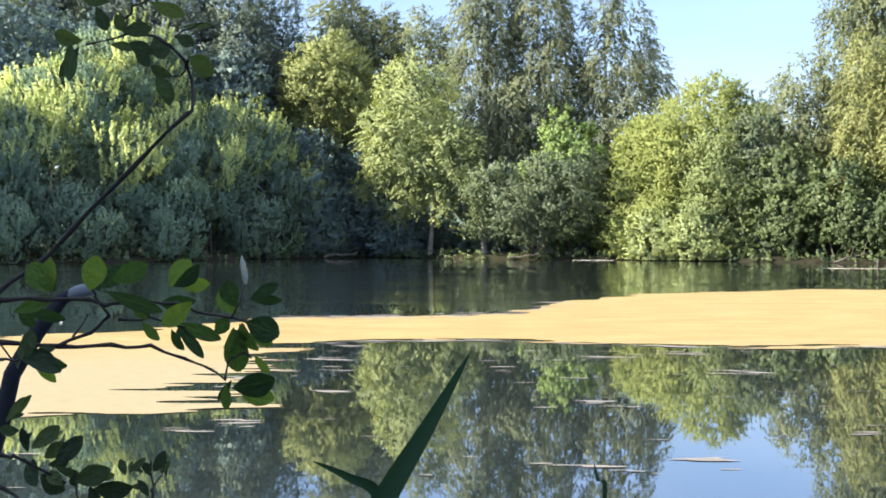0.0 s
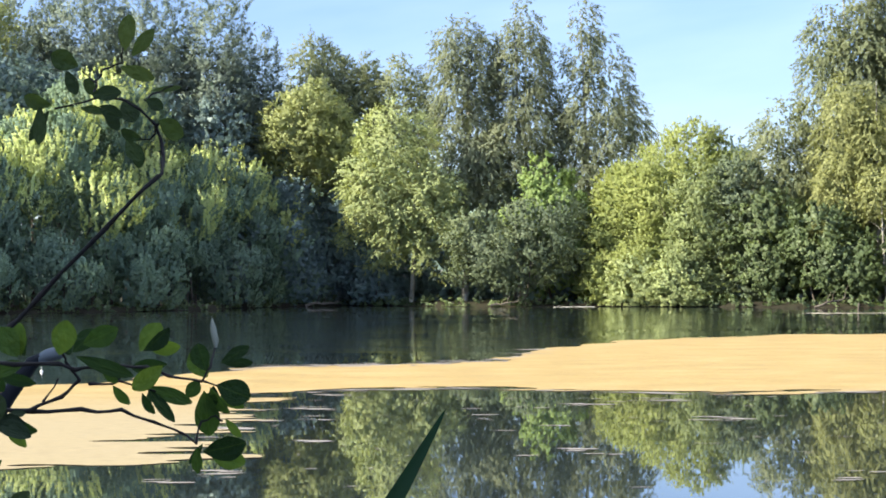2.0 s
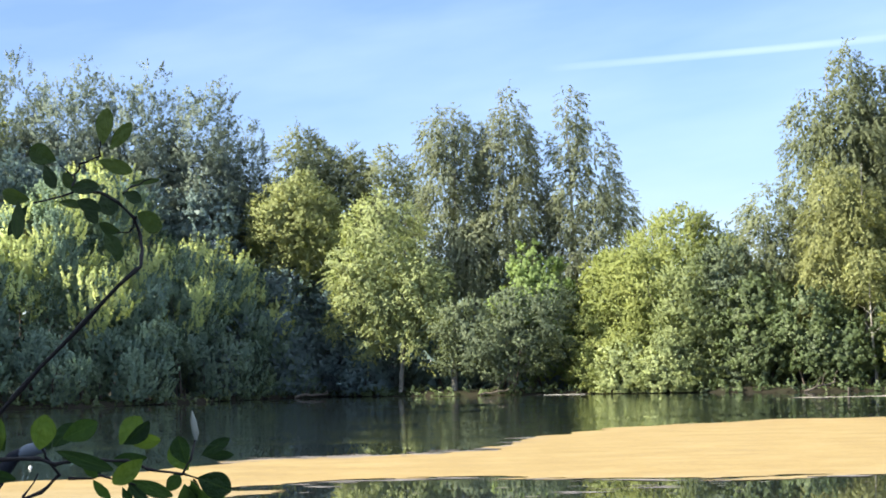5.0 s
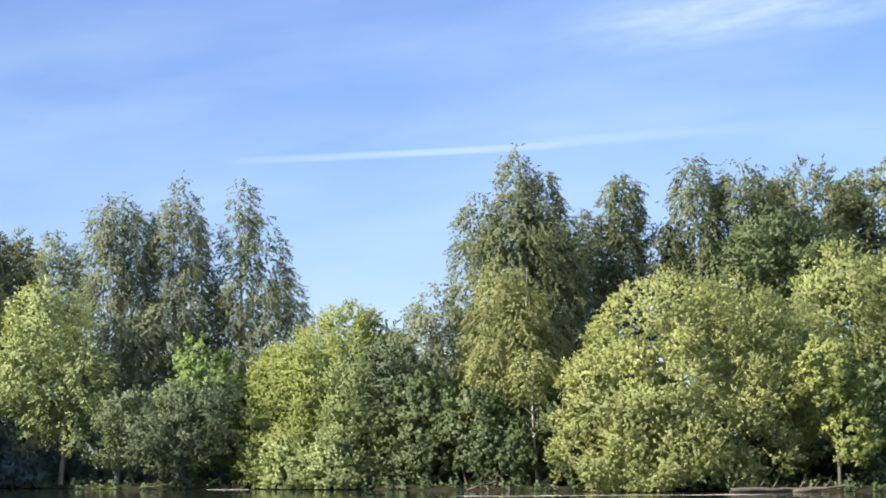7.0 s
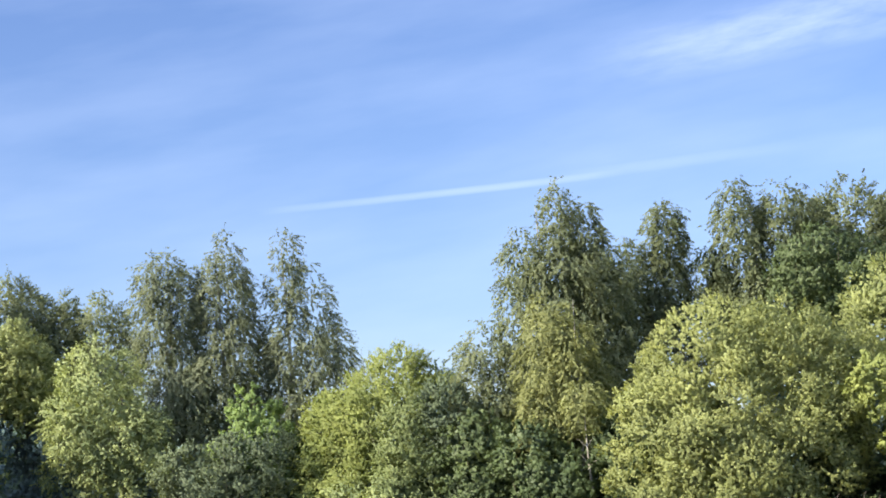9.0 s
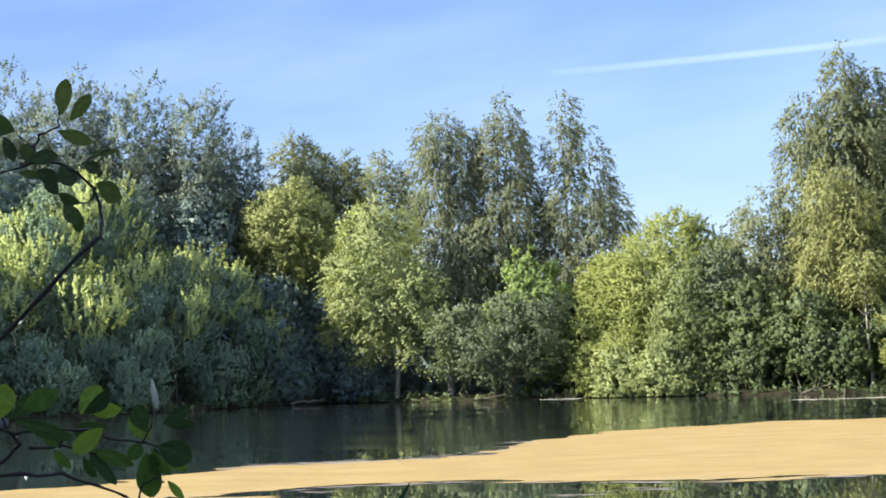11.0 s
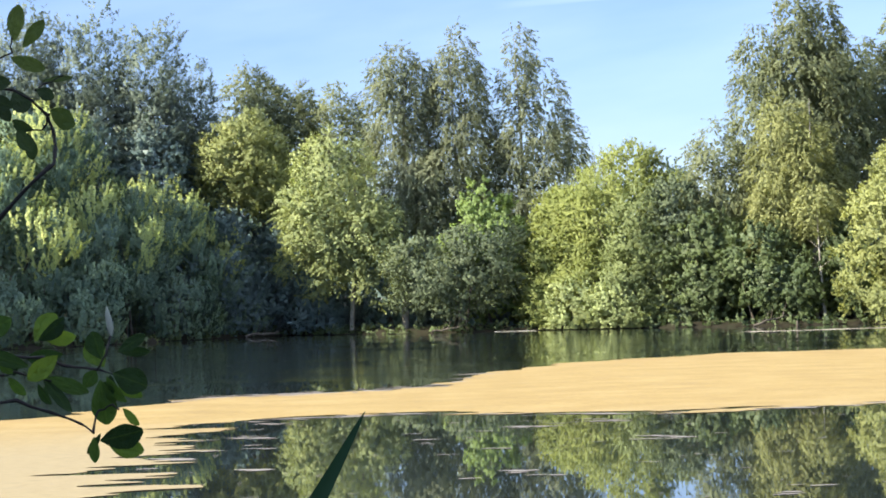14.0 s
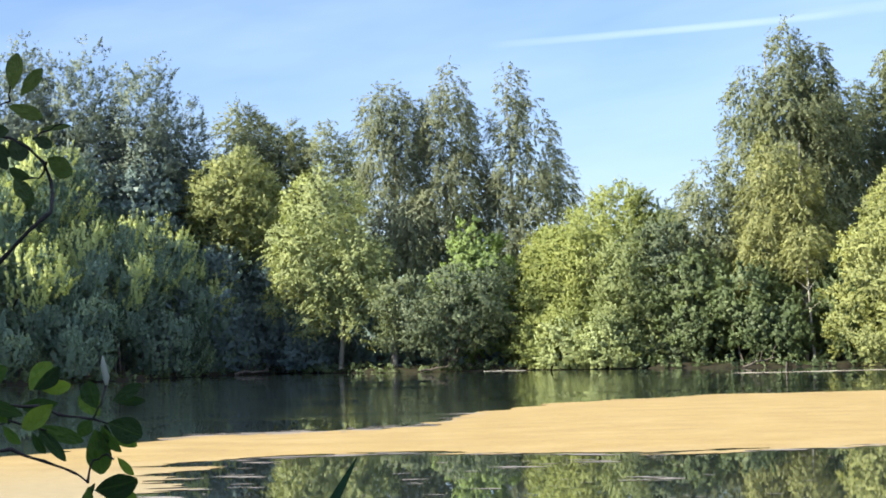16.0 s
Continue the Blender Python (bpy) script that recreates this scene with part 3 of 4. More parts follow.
def sheet_mesh(name, field, regions, height, mat):
    """A thin floating sheet where field(x, y) is above nought; regions: (x0, x1, y0, y1, dx, dy), finer where it lies near."""
    out = []
    for x0, x1, y0, y1, dx, dy in regions:
        x, y = np.meshgrid(np.linspace(x0, x1, round((x1 - x0) / dx) + 1), np.linspace(y0, y1, round((y1 - y0) / dy) + 1))
        # cells of the field, each cut in two and clipped where the sheet ends
        ny, nx = x.shape
        i = np.arange((ny - 1) * (nx - 1))
        q = (i // (nx - 1)) * nx + i % (nx - 1)
        tri = np.concatenate([np.stack([q, q + 1, q + nx + 1], -1), np.stack([q, q + nx + 1, q + nx], -1)])
        xy, f = np.stack([x.ravel(), y.ravel()], -1), field(x, y).ravel()
        above = (f[tri] > 0).sum(1)
        out.append(xy[tri[above == 3]])
        for count in (1, 2):
            t = tri[above == count]
            odd = np.argmax((f[t] > 0) if count == 1 else (f[t] <= 0), axis=1)
            rows = np.arange(len(t))
            a, b, c = (t[rows, (odd + k) % 3] for k in range(3))
            ab = xy[a] + (xy[b] - xy[a]) * (f[a] / (f[a] - f[b]))[:, None]
            ac = xy[a] + (xy[c] - xy[a]) * (f[a] / (f[a] - f[c]))[:, None]
            if count == 1:
                out.append(np.stack([xy[a], ab, ac], 1))
            else:
                out.append(np.stack([ab, xy[b], xy[c]], 1))
                out.append(np.stack([ab, xy[c], ac], 1))
    pts = np.concatenate(out).reshape(-1, 2)
    _, first, inv = np.unique(np.round(pts * 1000).astype(np.int64) @ np.array([1, 10 ** 7]), return_index=True, return_inverse=True)
    vx, vy = pts[first].T
    vz = height + 0.003 * np.sin(vx * 3) * np.sin(vy * 2)
    return mesh_from(name, np.stack([vx, vy, vz], -1), inv.reshape(-1), 3, mat)


def build_scum():
    me = sheet_mesh("scum", scum_field, ((-12, 14, 19, 40, 0.06, 0.10), (-34, -12, 19, 40, 0.3, 0.4), (14, 46, 19, 40, 0.3, 0.4), (-34, 46, 40, 82, 0.17, 0.36)), 0.008, M_SCUM)
    tagged(new("floating_scum", me), "broad orange-tan mat of floating pollen scum on the pond", "floating scum", kind="stuff")


build_ground()
build_water()
build_scum()

# ---- trees and shrubs of the far bank ----
S, B, O, P, D, F = "shrub", "birch", "oval", "plume", "dome", "full"
place_rng = np.random.default_rng(31)

# the great sallow thicket
SALLOW = "dense grey-green sallow bush with upright shoots at the water's edge"
SALLOWS = (
    (-31.6, 2.2, 2.6, 3.6), (-27.4, 2.4, 2.8, 4.6), (-22.8, 2.2, 2.8, 5.2), (-17.8, 2.6, 2.8, 4.6), (-13.4, 2.8, 2.7, 4.8),
    (-29.8, 4.8, 3.0, 5.2), (-25.2, 4.2, 3.0, 7.9), (-20.4, 5.4, 3.0, 7.8), (-15.6, 5.8, 3.0, 7.4), (-10.9, 3.8, 2.5, 6.0),
    (-31.6, 8.6, 2.8, 5.6), (-27.2, 7.6, 3.1, 10.2), (-22.8, 7.4, 3.2, 10.9), (-17.8, 8.6, 3.2, 10.0), (-13.2, 7.6, 3.0, 8.8),
    (-29.4, 11.6, 3.0, 9.0), (-25.0, 11.0, 3.2, 12.9), (-20.6, 12.0, 3.4, 13.3), (-15.4, 11.0, 3.2, 11.0), (-11.6, 6.8, 2.7, 7.6), (-9.3, 2.4, 2.3, 5.2))
for i, (x, back_, r, h) in enumerate(SALLOWS):
    h *= 1 + 0.10 * math.sin(2.7 * i)
    low = max(0.2, h - 5.5) if back_ > 4 else 0.2      # the foot of the rear bushes, hidden from the camera, gets no leaves
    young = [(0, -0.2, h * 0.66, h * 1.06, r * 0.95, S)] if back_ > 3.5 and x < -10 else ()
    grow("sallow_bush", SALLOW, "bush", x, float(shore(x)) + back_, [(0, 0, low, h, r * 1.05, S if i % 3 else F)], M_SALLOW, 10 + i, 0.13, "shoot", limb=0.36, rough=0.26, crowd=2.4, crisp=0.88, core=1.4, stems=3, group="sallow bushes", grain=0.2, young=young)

# alders added to stand in for the shade below the poplar tops
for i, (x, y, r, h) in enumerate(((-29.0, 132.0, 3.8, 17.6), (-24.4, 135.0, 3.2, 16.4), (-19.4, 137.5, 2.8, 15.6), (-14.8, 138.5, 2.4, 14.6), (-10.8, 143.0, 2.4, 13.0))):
    grow("shade_alder", "added shade-coloured alder between the sallows and the poplars", "tree", x, y, [(0, 0, 7.0, h, r, O), (-0.8 * r, 0.3, 7.0, h * 0.88, r * 0.7, O)], M_SHADE_TINT, 150 + i, 0.2, "leafy", full=0.3, core=0.6, group="shade alders")

# silvery poplars behind it
for i, (x, y, r, h) in enumerate(((-29.5, 141, 3.8, 23.4), (-23.8, 140, 2.7, 22.8), (-19.4, 140.5, 2.8, 22.4), (-14.8, 140, 2.1, 21.6), (-12.4, 142, 1.8, 18.6), (-34.5, 142, 3.2, 22.0))):
    grow("poplar", "tall silvery poplar with thin airy top shoots", "tree", x, y,
         [(0, 0, 9.0, h * 0.80, r * 1.1, O), (-r * 0.6, 0, h * 0.5, h * 0.83, r * 0.55, P), (r * 0.5, 0, h * 0.5, h * 0.86, r * 0.55, P)],
         M_POPLAR, 30 + i, 0.125, "leafy", limb=0.30, full=0.85, core=0.5, gaps=0.18, rough=0.2, grain=0.2, group="poplars",
         airy=[(-0.45 * r, 0, h * 0.66, h * 1.0, r * 0.55, P), (0.4 * r, 0.2, h * 0.66, h * 1.035, r * 0.6, P), (0, -0.2, h * 0.6, h * 0.95, r * 0.9, O)])
grow("young_ash", "small yellow-green ash before the poplars", "tree", -29.6, 136, [(0, 0, 16.6, 20.4, 2.1, O)], M_ASH, 38, 0.12, "leafy", limb=0.32)

grow("birch", "birch with a dark ragged crown", "tree", -7.4, 146, [(0.8, 0, 8, 17.4, 3.2, B), (-1.4, 0, 9, 19.4, 2.6, B), (2.4, 0, 9, 17.8, 2.0, B)], M_BIRCH_GREEN, 41, 0.11, "droop", limb=0.36, gaps=0.05, full=1.1, core=1.0, bark=M_BIRCH_BARK, group="birches")
grow("young_ash", "rounded yellow-green tree among darker birches", "tree", -8.6, 140, [(0, 0, 8.0, 15.8, 2.6, O), (-1.5, -0.5, 8.6, 13.8, 2.0, O), (1.4, -0.4, 8.0, 14.0, 2.0, O)], M_ASH, 42, 0.12, "leafy", limb=0.30)
grow("birch", "slim birch with a loose crown", "tree", -2.3, 145, [(0, 0, 8, 17.8, 2.2, B)], M_BIRCH_GREEN, 43, 0.11, "droop", limb=0.38, gaps=0.05, full=1.1, core=0.8, bark=M_BIRCH_BARK, group="birches")

grow("white_willow", "pale green willow leaning over the water", "tree", -1.7, 135.2, [(-0.9, 0, 4.0, 13.6, 2.7, O), (-2.2, -0.6, 2.4, 10.4, 2.1, O), (1.3, -1.1, 2.0, 9.4, 2.1, O), (-0.4, -0.3, 3.4, 8.6, 2.4, O)], M_WILLOW, 44, 0.12, "droop", limb=0.36, rough=0.24, gaps=0.10, crowd=1.9, crisp=0.80, core=0.7, back=0.4, bark=M_PALE_BARK)

for i, (x, blobs) in enumerate((
        (1.9, ((0.1, 0, 6.5, 19.7, 1.9, F), (-0.9, -0.2, 11.0, 19.2, 1.3, F), (1.4, 0.2, 9.0, 18.6, 1.2, F), (0.6, -0.5, 4.5, 12.0, 2.4, O))),
        (5.7, ((0.2, 0, 6.5, 20.8, 1.75, F), (-0.8, -0.4, 4.5, 12.5, 2.4, O), (1.5, 0.5, 6.0, 16.2, 1.3, F), (-0.8, 0.2, 10.0, 19.0, 1.2, F))),
        (10.4, ((-0.5, 0, 6.5, 20.9, 1.35, F), (1.0, 0, 6.0, 18.4, 1.6, F), (2.5, 0.3, 4.5, 14.4, 1.6, O), (-1.6, 0.4, 4.5, 13.8, 1.3, O))))):
    grow("birch", "tall silver birch with drooping branches and airy crown", "tree", x, 138, blobs, M_BIRCH, 50 + i, 0.105, "hang", limb=0.36, rough=0.13, gaps=0.21, full=1.15, core=0.25, back=0.10, crowd=1.6, crisp=0.80, bark=M_BIRCH_BARK, group="birches")

grow("hazel", "bright green rounded bush below the birches", "bush", 7.2, 134, [(0, 0, 2.0, 10.0, 2.5, S), (1.0, -0.8, 1.0, 8.2, 2.2, S), (-1.6, -0.4, 1.0, 7.4, 1.8, S)], M_HAZEL, 60, 0.14, "tuft", limb=0.3, stems=3)
grow("grey_willow", "dull grey-green willow bush hanging over the bank", "bush", 5.0, 131.6, [(-1.8, 0, 1.5, 6.6, 2.6, O), (1.9, 0.3, 1.6, 7.2, 2.6, O), (0, -0.8, 1.1, 4.8, 2.5, O)], M_GREY, 61, 0.12, "leafy", limb=0.32, rough=0.2, crowd=1.9, crisp=0.80, stems=4)

grow("goat_willow", "broad sunlit yellow-green willow bush at the waterline", "bush", 15.75, 133.4,
     [(0.4, 0, 0.4, 11.2, 5.6, D), (0.9, -0.3, 7.4, 12.1, 2.0, O), (-1.9, -0.4, 0.4, 10.3, 4.1, D), (-4.6, -1.4, 0.4, 6.6, 2.3, S), (-4.2, -2.4, 0.15, 3.6, 2.3, S)], M_LIME, 162, 0.115, "leafy", limb=0.22, rough=0.10, crowd=1.6, crisp=0.80, core=0.7, stems=4, back=0.3,
     plumes=[(0.3 + dx, 0, 10.0 - 0.06 * dx * dx, 11.9 - 0.14 * dx * dx + 0.5 * place_rng.random(), 0.06 * dx) for dx in np.arange(-2.8, 2.9, 0.42)], plume_leaf=0.06, bunch=2.0)
grow("olive_willow", "slender olive-green willow bush before a brighter one", "bush", 16.4, 127.7,
     [(0, 0, 0.4, 9.4, 2.0, S), (-1.0, -0.5, 0.15, 4.0, 1.9, S), (1.6, 0.4, 0.3, 6.2, 1.8, S)], M_OLIVE, 63, 0.115, "leafy", limb=0.3, stems=4)
# dark tree added over the goat willow's right, in place of its shaded side
grow("shaded_side_alder", "added dark alder that stands in for a willow's shaded side", "tree", 19.0, 128.2, [(0, 0, 0.4, 9.7, 2.3, F), (1.0, -0.8, 0.3, 5.6, 1.9, S)], M_GREY, 66, 0.13, "leafy", limb=0.3, stems=3)
for i, (x, y, r, h) in enumerate(((12.5, 128.4, 1.7, 3.5), (15.0, 127.0, 1.8, 3.2))):
    grow("willow_bush", "low pale-green willow bush leaning over the water", "bush", x, y, [(0, 0, 0.1, h, r, S)], M_WILLOW, 67 + i, 0.115, "leafy", limb=0.3, stems=3, group="low willow bushes")
grow("birch", "young birch with grey-green crown", "tree", 21.8, 129.5, [(0, 0, 3, 12.8, 2.4, B), (0.8, -0.6, 3, 10.4, 1.8, O)], M_BIRCH_GREEN, 64, 0.11, "hang", limb=0.34, core=0.5, gaps=0.1, bark=M_BIRCH_BARK, group="birches")
for i, (x, y, r, h) in enumerate(((20.6, 126, 2.6, 7.4), (23.3, 123.0, 2.4, 6.6), (25.0, 122.0, 2.2, 4.6), (28.6, 121.5, 2.4, 6.8))):
    grow("alder_bush", "low leafy alder bush on the bank", "bush", x, y, [(0, 0, 1.0, h, r, O), (0.4, -0.8, 0.6, h * 0.6, r * 0.8, O)], M_ALDER, 70 + i, 0.16, "tuft", limb=0.3, full=0.6, stems=3, group="alder bushes")

grow("far_tree", "small distant tree in the gap of the wood", "tree", 25.0, 171, [(0, 0, 4, 13.2, 1.8, O)], M_SHADE_TINT, 75, 0.2, "leafy", full=0.6)
grow("birch", "tall birch with a pointed top and hanging branches", "tree", 26.2, 129,
     [(0.5, 0, 4, 18.2, 3.2, F), (0.8, 0, 14, 21.9, 1.35, F), (-1.7, 0, 8, 18.9, 1.8, F), (2.4, 0.2, 13, 20.6, 1.5, F), (3.4, 0.3, 8, 18.8, 2.0, F)], M_BIRCH_GREEN, 76, 0.11, "hang", limb=0.32, rough=0.12, gaps=0.17, full=1.1, core=0.6, bark=M_BIRCH_BARK, group="birches")
grow("birch", "yellowing birch with long hanging twigs", "tree", 26.4, 123.5, [(-1.5, 1.0, 4, 14.6, 1.9, B), (-1.9, 0.8, 3.0, 9.0, 1.5, O), (0.6, 1.2, 4.0, 10.2, 1.8, O), (-0.2, 0.2, 6.0, 13.2, 1.4, O)], M_BIRCH_YELLOW, 77, 0.11, "hang", limb=0.30, core=0.5, bark=M_BIRCH_BARK, group="birches")
grow("birch", "slender young birch with a pale bare stem", "tree", 26.35, 120.4, [(-0.3, 0, 5.3, 8.4, 1.2, O)], M_BIRCH_YELLOW, 78, 0.12, "hang", limb=0.36, bark=M_BIRCH_BARK, group="birches", full=0.7)
# these birches take darker leaves than the others, shade put into the colour
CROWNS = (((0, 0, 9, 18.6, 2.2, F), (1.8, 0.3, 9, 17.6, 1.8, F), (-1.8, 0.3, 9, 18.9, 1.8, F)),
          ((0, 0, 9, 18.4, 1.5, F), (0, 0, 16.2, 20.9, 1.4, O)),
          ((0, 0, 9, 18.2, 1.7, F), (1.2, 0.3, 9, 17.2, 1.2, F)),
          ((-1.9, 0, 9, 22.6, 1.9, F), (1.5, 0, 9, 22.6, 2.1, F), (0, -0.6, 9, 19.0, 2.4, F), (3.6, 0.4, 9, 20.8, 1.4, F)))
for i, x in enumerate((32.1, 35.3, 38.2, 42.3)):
    grow("birch", "birch in the wood behind the bank, leaves darkened as if shaded", "tree", x, 134, CROWNS[i], M_SHADED_OLIVE, 80 + i, 0.115, "hang", limb=0.34, gaps=0.10, full=1.15, core=0.6, bark=M_BIRCH_BARK, group="birches")
for i, (x, y, r, h, mat) in enumerate(((44.8, 129, 3.5, 18.4, M_ALDER), (49.9, 138, 3.5, 22.9, M_SHADED_OLIVE), (56.3, 138, 3.6, 23.5, M_SHADED_OLIVE), (62.4, 138, 3.7, 22.2, M_BIRCH), (69.0, 137, 3.8, 22.0, M_SHADED_OLIVE))):
    grow("alder", "tall full-crowned alder in the wood", "tree", x, y, [(0, 0, 11.5, h, r, O), (-r * 0.6, 0, 11.0, h * 0.95, r * 0.65, O), (r * 0.6, -0.3, 11.0, h * 0.92, r * 0.7, O)], mat, 90 + i, 0.13, "leafy" if i % 2 else "tuft", limb=0.30, rough=0.18, gaps=0.1, full=0.65, core=0.45, group="alders")
grow("crack_willow", "great spreading pale willow dipping to the water", "tree", 33.8, 117.5,
     [(0.4, 0, 0.5, 13.0, 5.8, D), (-3.4, -0.8, 0.3, 8.8, 3.8, D), (3.8, -0.4, 1.2, 12.8, 4.4, D), (-1.0, -2.4, 0.3, 6.5, 3.6, S), (6.8, 0.8, 7.0, 11.8, 3.2, D)], M_CRACK, 100, 0.12, "leafy", limb=0.22, rough=0.08, crowd=1.5, crisp=0.78, core=0.7, stems=4)
grow("field_maple", "yellow-green maple in full sun", "tree", 49.5, 123.5, [(-2.5, 0, 6.5, 15.4, 3.4, O), (2.5, 0, 7, 14.8, 4.2, O), (6.0, 0.6, 6, 13.6, 3.6, O), (0.2, -1.0, 3.5, 10.5, 3.4, F), (4.8, -0.8, 3.2, 9.6, 3.6, F)], M_ASH, 101, 0.125, "leafy", limb=0.28, rough=0.16, full=0.8, core=0.5)
grow("lime_sapling", "bright lime-green sapling before dark bushes", "tree", 42.3, 112.8, [(-0.6, 0, 5.2, 8.9, 1.7, O), (0.9, 0, 4.2, 7.4, 1.5, O), (0.8, -0.2, 1.6, 4.6, 1.6, O)], M_LIME, 102, 0.15, "tuft", limb=0.34, gaps=0.2)
for i, (x, y, r, h) in enumerate(((40.5, 118.5, 2.6, 8.0), (46.5, 117.5, 3.2, 8.4), (52.0, 116.5, 3.6, 8.0), (58.0, 117, 3.6, 8.0))):
    grow("alder_bush", "dark leafy alder bush on the bank", "bush", x, y, [(0, 0, 0.3, h, r, S)], M_ALDER, 105 + i, 0.18, "tuft", limb=0.3, full=0.5, stems=3, group="alder bushes")

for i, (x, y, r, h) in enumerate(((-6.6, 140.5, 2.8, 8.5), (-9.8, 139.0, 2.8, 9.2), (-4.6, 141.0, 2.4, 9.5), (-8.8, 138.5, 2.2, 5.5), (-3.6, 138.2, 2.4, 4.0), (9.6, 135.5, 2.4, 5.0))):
    grow("shade_bush", "leafy bush by the bank trees, leaves tinted as if in shade", "bush", x, y, [(0, 0, 0.3, h, r, S)], M_SHADE_TINT, 114 + i, 0.17, "leafy", limb=0.3, full=0.5, core=0.7, stems=2, group="shade bushes")

# unseen alders added past the thicket to shade its foot and the trees behind
for i, (x, y, r, h) in enumerate(((-41.0, 105.5, 3.6, 12.5), (-41.5, 111.5, 3.6, 13.0), (-37.0, 114.8, 4.4, 17.5), (-34.5, 111.0, 3.4, 12.0), (-40.2, 129.5, 3.9, 23.5))):
    grow("unseen_alder", "added alder out of view that shades the thicket", "tree", x, y, [(0, 0, 0.5, h, r, F)], M_ALDER, 110 + i, 0.45, "leafy", limb=0.36, full=0.15, core=0.35, back=1.0, group="bank alders")

# the depth of the wood, closed with leaves far in
wood_rng = np.random.default_rng(9)
row = []
for x in np.arange(-75, 110, 3.2):
    for dy, top in ((20, 7.5), (27, 9.5), (36, 10.5)):
        row.append((float(x), float(shore(x)) + dy + 2 * math.sin(x), 0.0, top * (0.85 + 0.3 * wood_rng.random()), 3.4, S))
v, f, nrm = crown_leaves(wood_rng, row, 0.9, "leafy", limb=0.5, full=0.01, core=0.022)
tagged(new("far_wood", mesh_from("far_wood", v, f, 3, M_SHADE_TINT, nrm)), "leafy depth of the wood behind the bank, tinted for shade", "wood", kind="stuff")

# thicket in shade-tinted leaves that closes the wood behind
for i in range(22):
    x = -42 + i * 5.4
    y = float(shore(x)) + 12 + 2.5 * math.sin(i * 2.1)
    grow("thicket_bush", "undergrowth bush in the wood, shade put into its leaf colour", "bush", x, y, [(0, 0, 0.2, 6.0 + 1.5 * math.sin(i * 1.7), 3.9, S)], M_SHADE_TINT, 120 + i, 0.34, "leafy", limb=0.34, full=0.08, core=0.2, stems=2, group="undergrowth")

# low herbs and trailing twigs along the waterline
fringe = []
for x in np.arange(-45, 62, 0.9):
    fringe.append((float(x) + 0.3 * math.sin(7 * x), float(shore(x)) + 0.5 + 0.4 * math.sin(3.1 * x), 0.02, 0.28 + 0.4 * math.sin(5 * x) ** 2, 0.6, S))
v, f, nrm = crown_leaves(wood_rng, fringe, 0.15, "leafy", limb=0.5, full=0.5, core=0.4)
v[:, 2] = np.maximum(v[:, 2], 0.03)
tagged(new("bank_herbs", mesh_from("bank_herbs", v, f, 3, M_ALDER, nrm)), "low green herbs and trailing twigs along the far waterline", "herbs", kind="stuff")

# a tree added out of sight on the near bank to darken the sapling
grow("unseen_near_alder", "added alder out of view that shades the sapling", "tree", -9.0, 0.4, [(0, 0, 2.8, 10.5, 3.4, O), (1.4, 1.6, 3.2, 8.0, 2.0, O)], M_ALDER, 140, 0.2, "tuft", limb=0.3, full=0.5, core=1.0, back=1.0, base=0.55)

# ---- what floats on the water ----
def flake_mesh(name, patches, mat, seed):
    """Thin ragged films: (x, y, half width, half depth)."""
    rng = np.random.default_rng(seed)
    vs, fs = [], []
    for (x, y, w, d) in patches:
        n = 14
        base = len(vs)
        vs.append((x, y, 0.012))
        ph = rng.random(3) * 6.28
        for k in range(n):
            a = 2 * math.pi * k / n
            rr = 1 + 0.3 * math.sin(2 * a + ph[0]) + 0.25 * math.sin(5 * a + ph[1]) + 0.3 * rng.normal()
            vs.append((x + w * rr * math.cos(a), y + d * rr * math.sin(a), 0.008))
        for k in range(n):
            fs.extend((base, base + 1 + k, base + 1 + (k + 1) % n))
    return mesh_from(name, np.array(vs), fs, 3, mat)


M_FILM = scum_material("grey_film", (0.10, 0.088, 0.075), (0.15, 0.133, 0.115), (0.21, 0.185, 0.16), (0.18, 0.163, 0.146))
M_LINE = scum_material("bleached_scum", (0.22, 0.19, 0.155), (0.34, 0.30, 0.25), (0.46, 0.41, 0.35), (0.42, 0.39, 0.35))
rng = np.random.default_rng(77)
FILMS = ((1.5, 18.8, 0.5), (2.4, 19.3, 0.4), (0.8, 19.0, 0.4), (-1.7, 37.2, 0.6), (-2.7, 21.9, 0.4), (1.7, 25.5, 0.3), (0.8, 31.8, 0.3), (4.3, 30.7, 0.8), (3.7, 35.4, 1.3),
         (4.4, 21.7, 0.3), (-2.4, 22.8, 0.5), (-1.7, 27.0, 0.3), (-0.2, 18.1, 0.3), (-2.6, 31.0, 0.9), (-2.3, 33.6, 1.1), (-3.0, 29.4, 0.9), (-3.3, 27.6, 0.7), (2.6, 34.2, 0.6))


def film_field(x, y):
    """Above nought on thin broken drifts of film, most of it near the mat."""
    grain = 0.45 * wavy(x * 2.0, y * 9.0, 51, 3) + 0.75 * wavy(x * 6.0, y * 30.0, 52, 2)
    near = 0 * x
    for fx, fy, w in FILMS:
        near = np.maximum(near, np.exp(-((x - fx) / w) ** 2 - ((y - fy) / (0.10 + 0.012 * fy)) ** 2))
    margin = np.interp(x, (-4, -2.6, -1.2, 0.7, 2.1, 5, 7.9, 9.7, 20), (36.6, 38.2, 38.8, 39.0, 38.1, 36.6, 37.1, 37.9, 39.6))
    near = np.maximum(near, 1.15 * np.exp(-((y - margin - 0.15) / 0.5) ** 2) * (x > -2.4))
    return near * 0.95 + grain - 1.05


patches = []
for _ in range(40):
    y = 16 + 22 * rng.random() ** 0.7
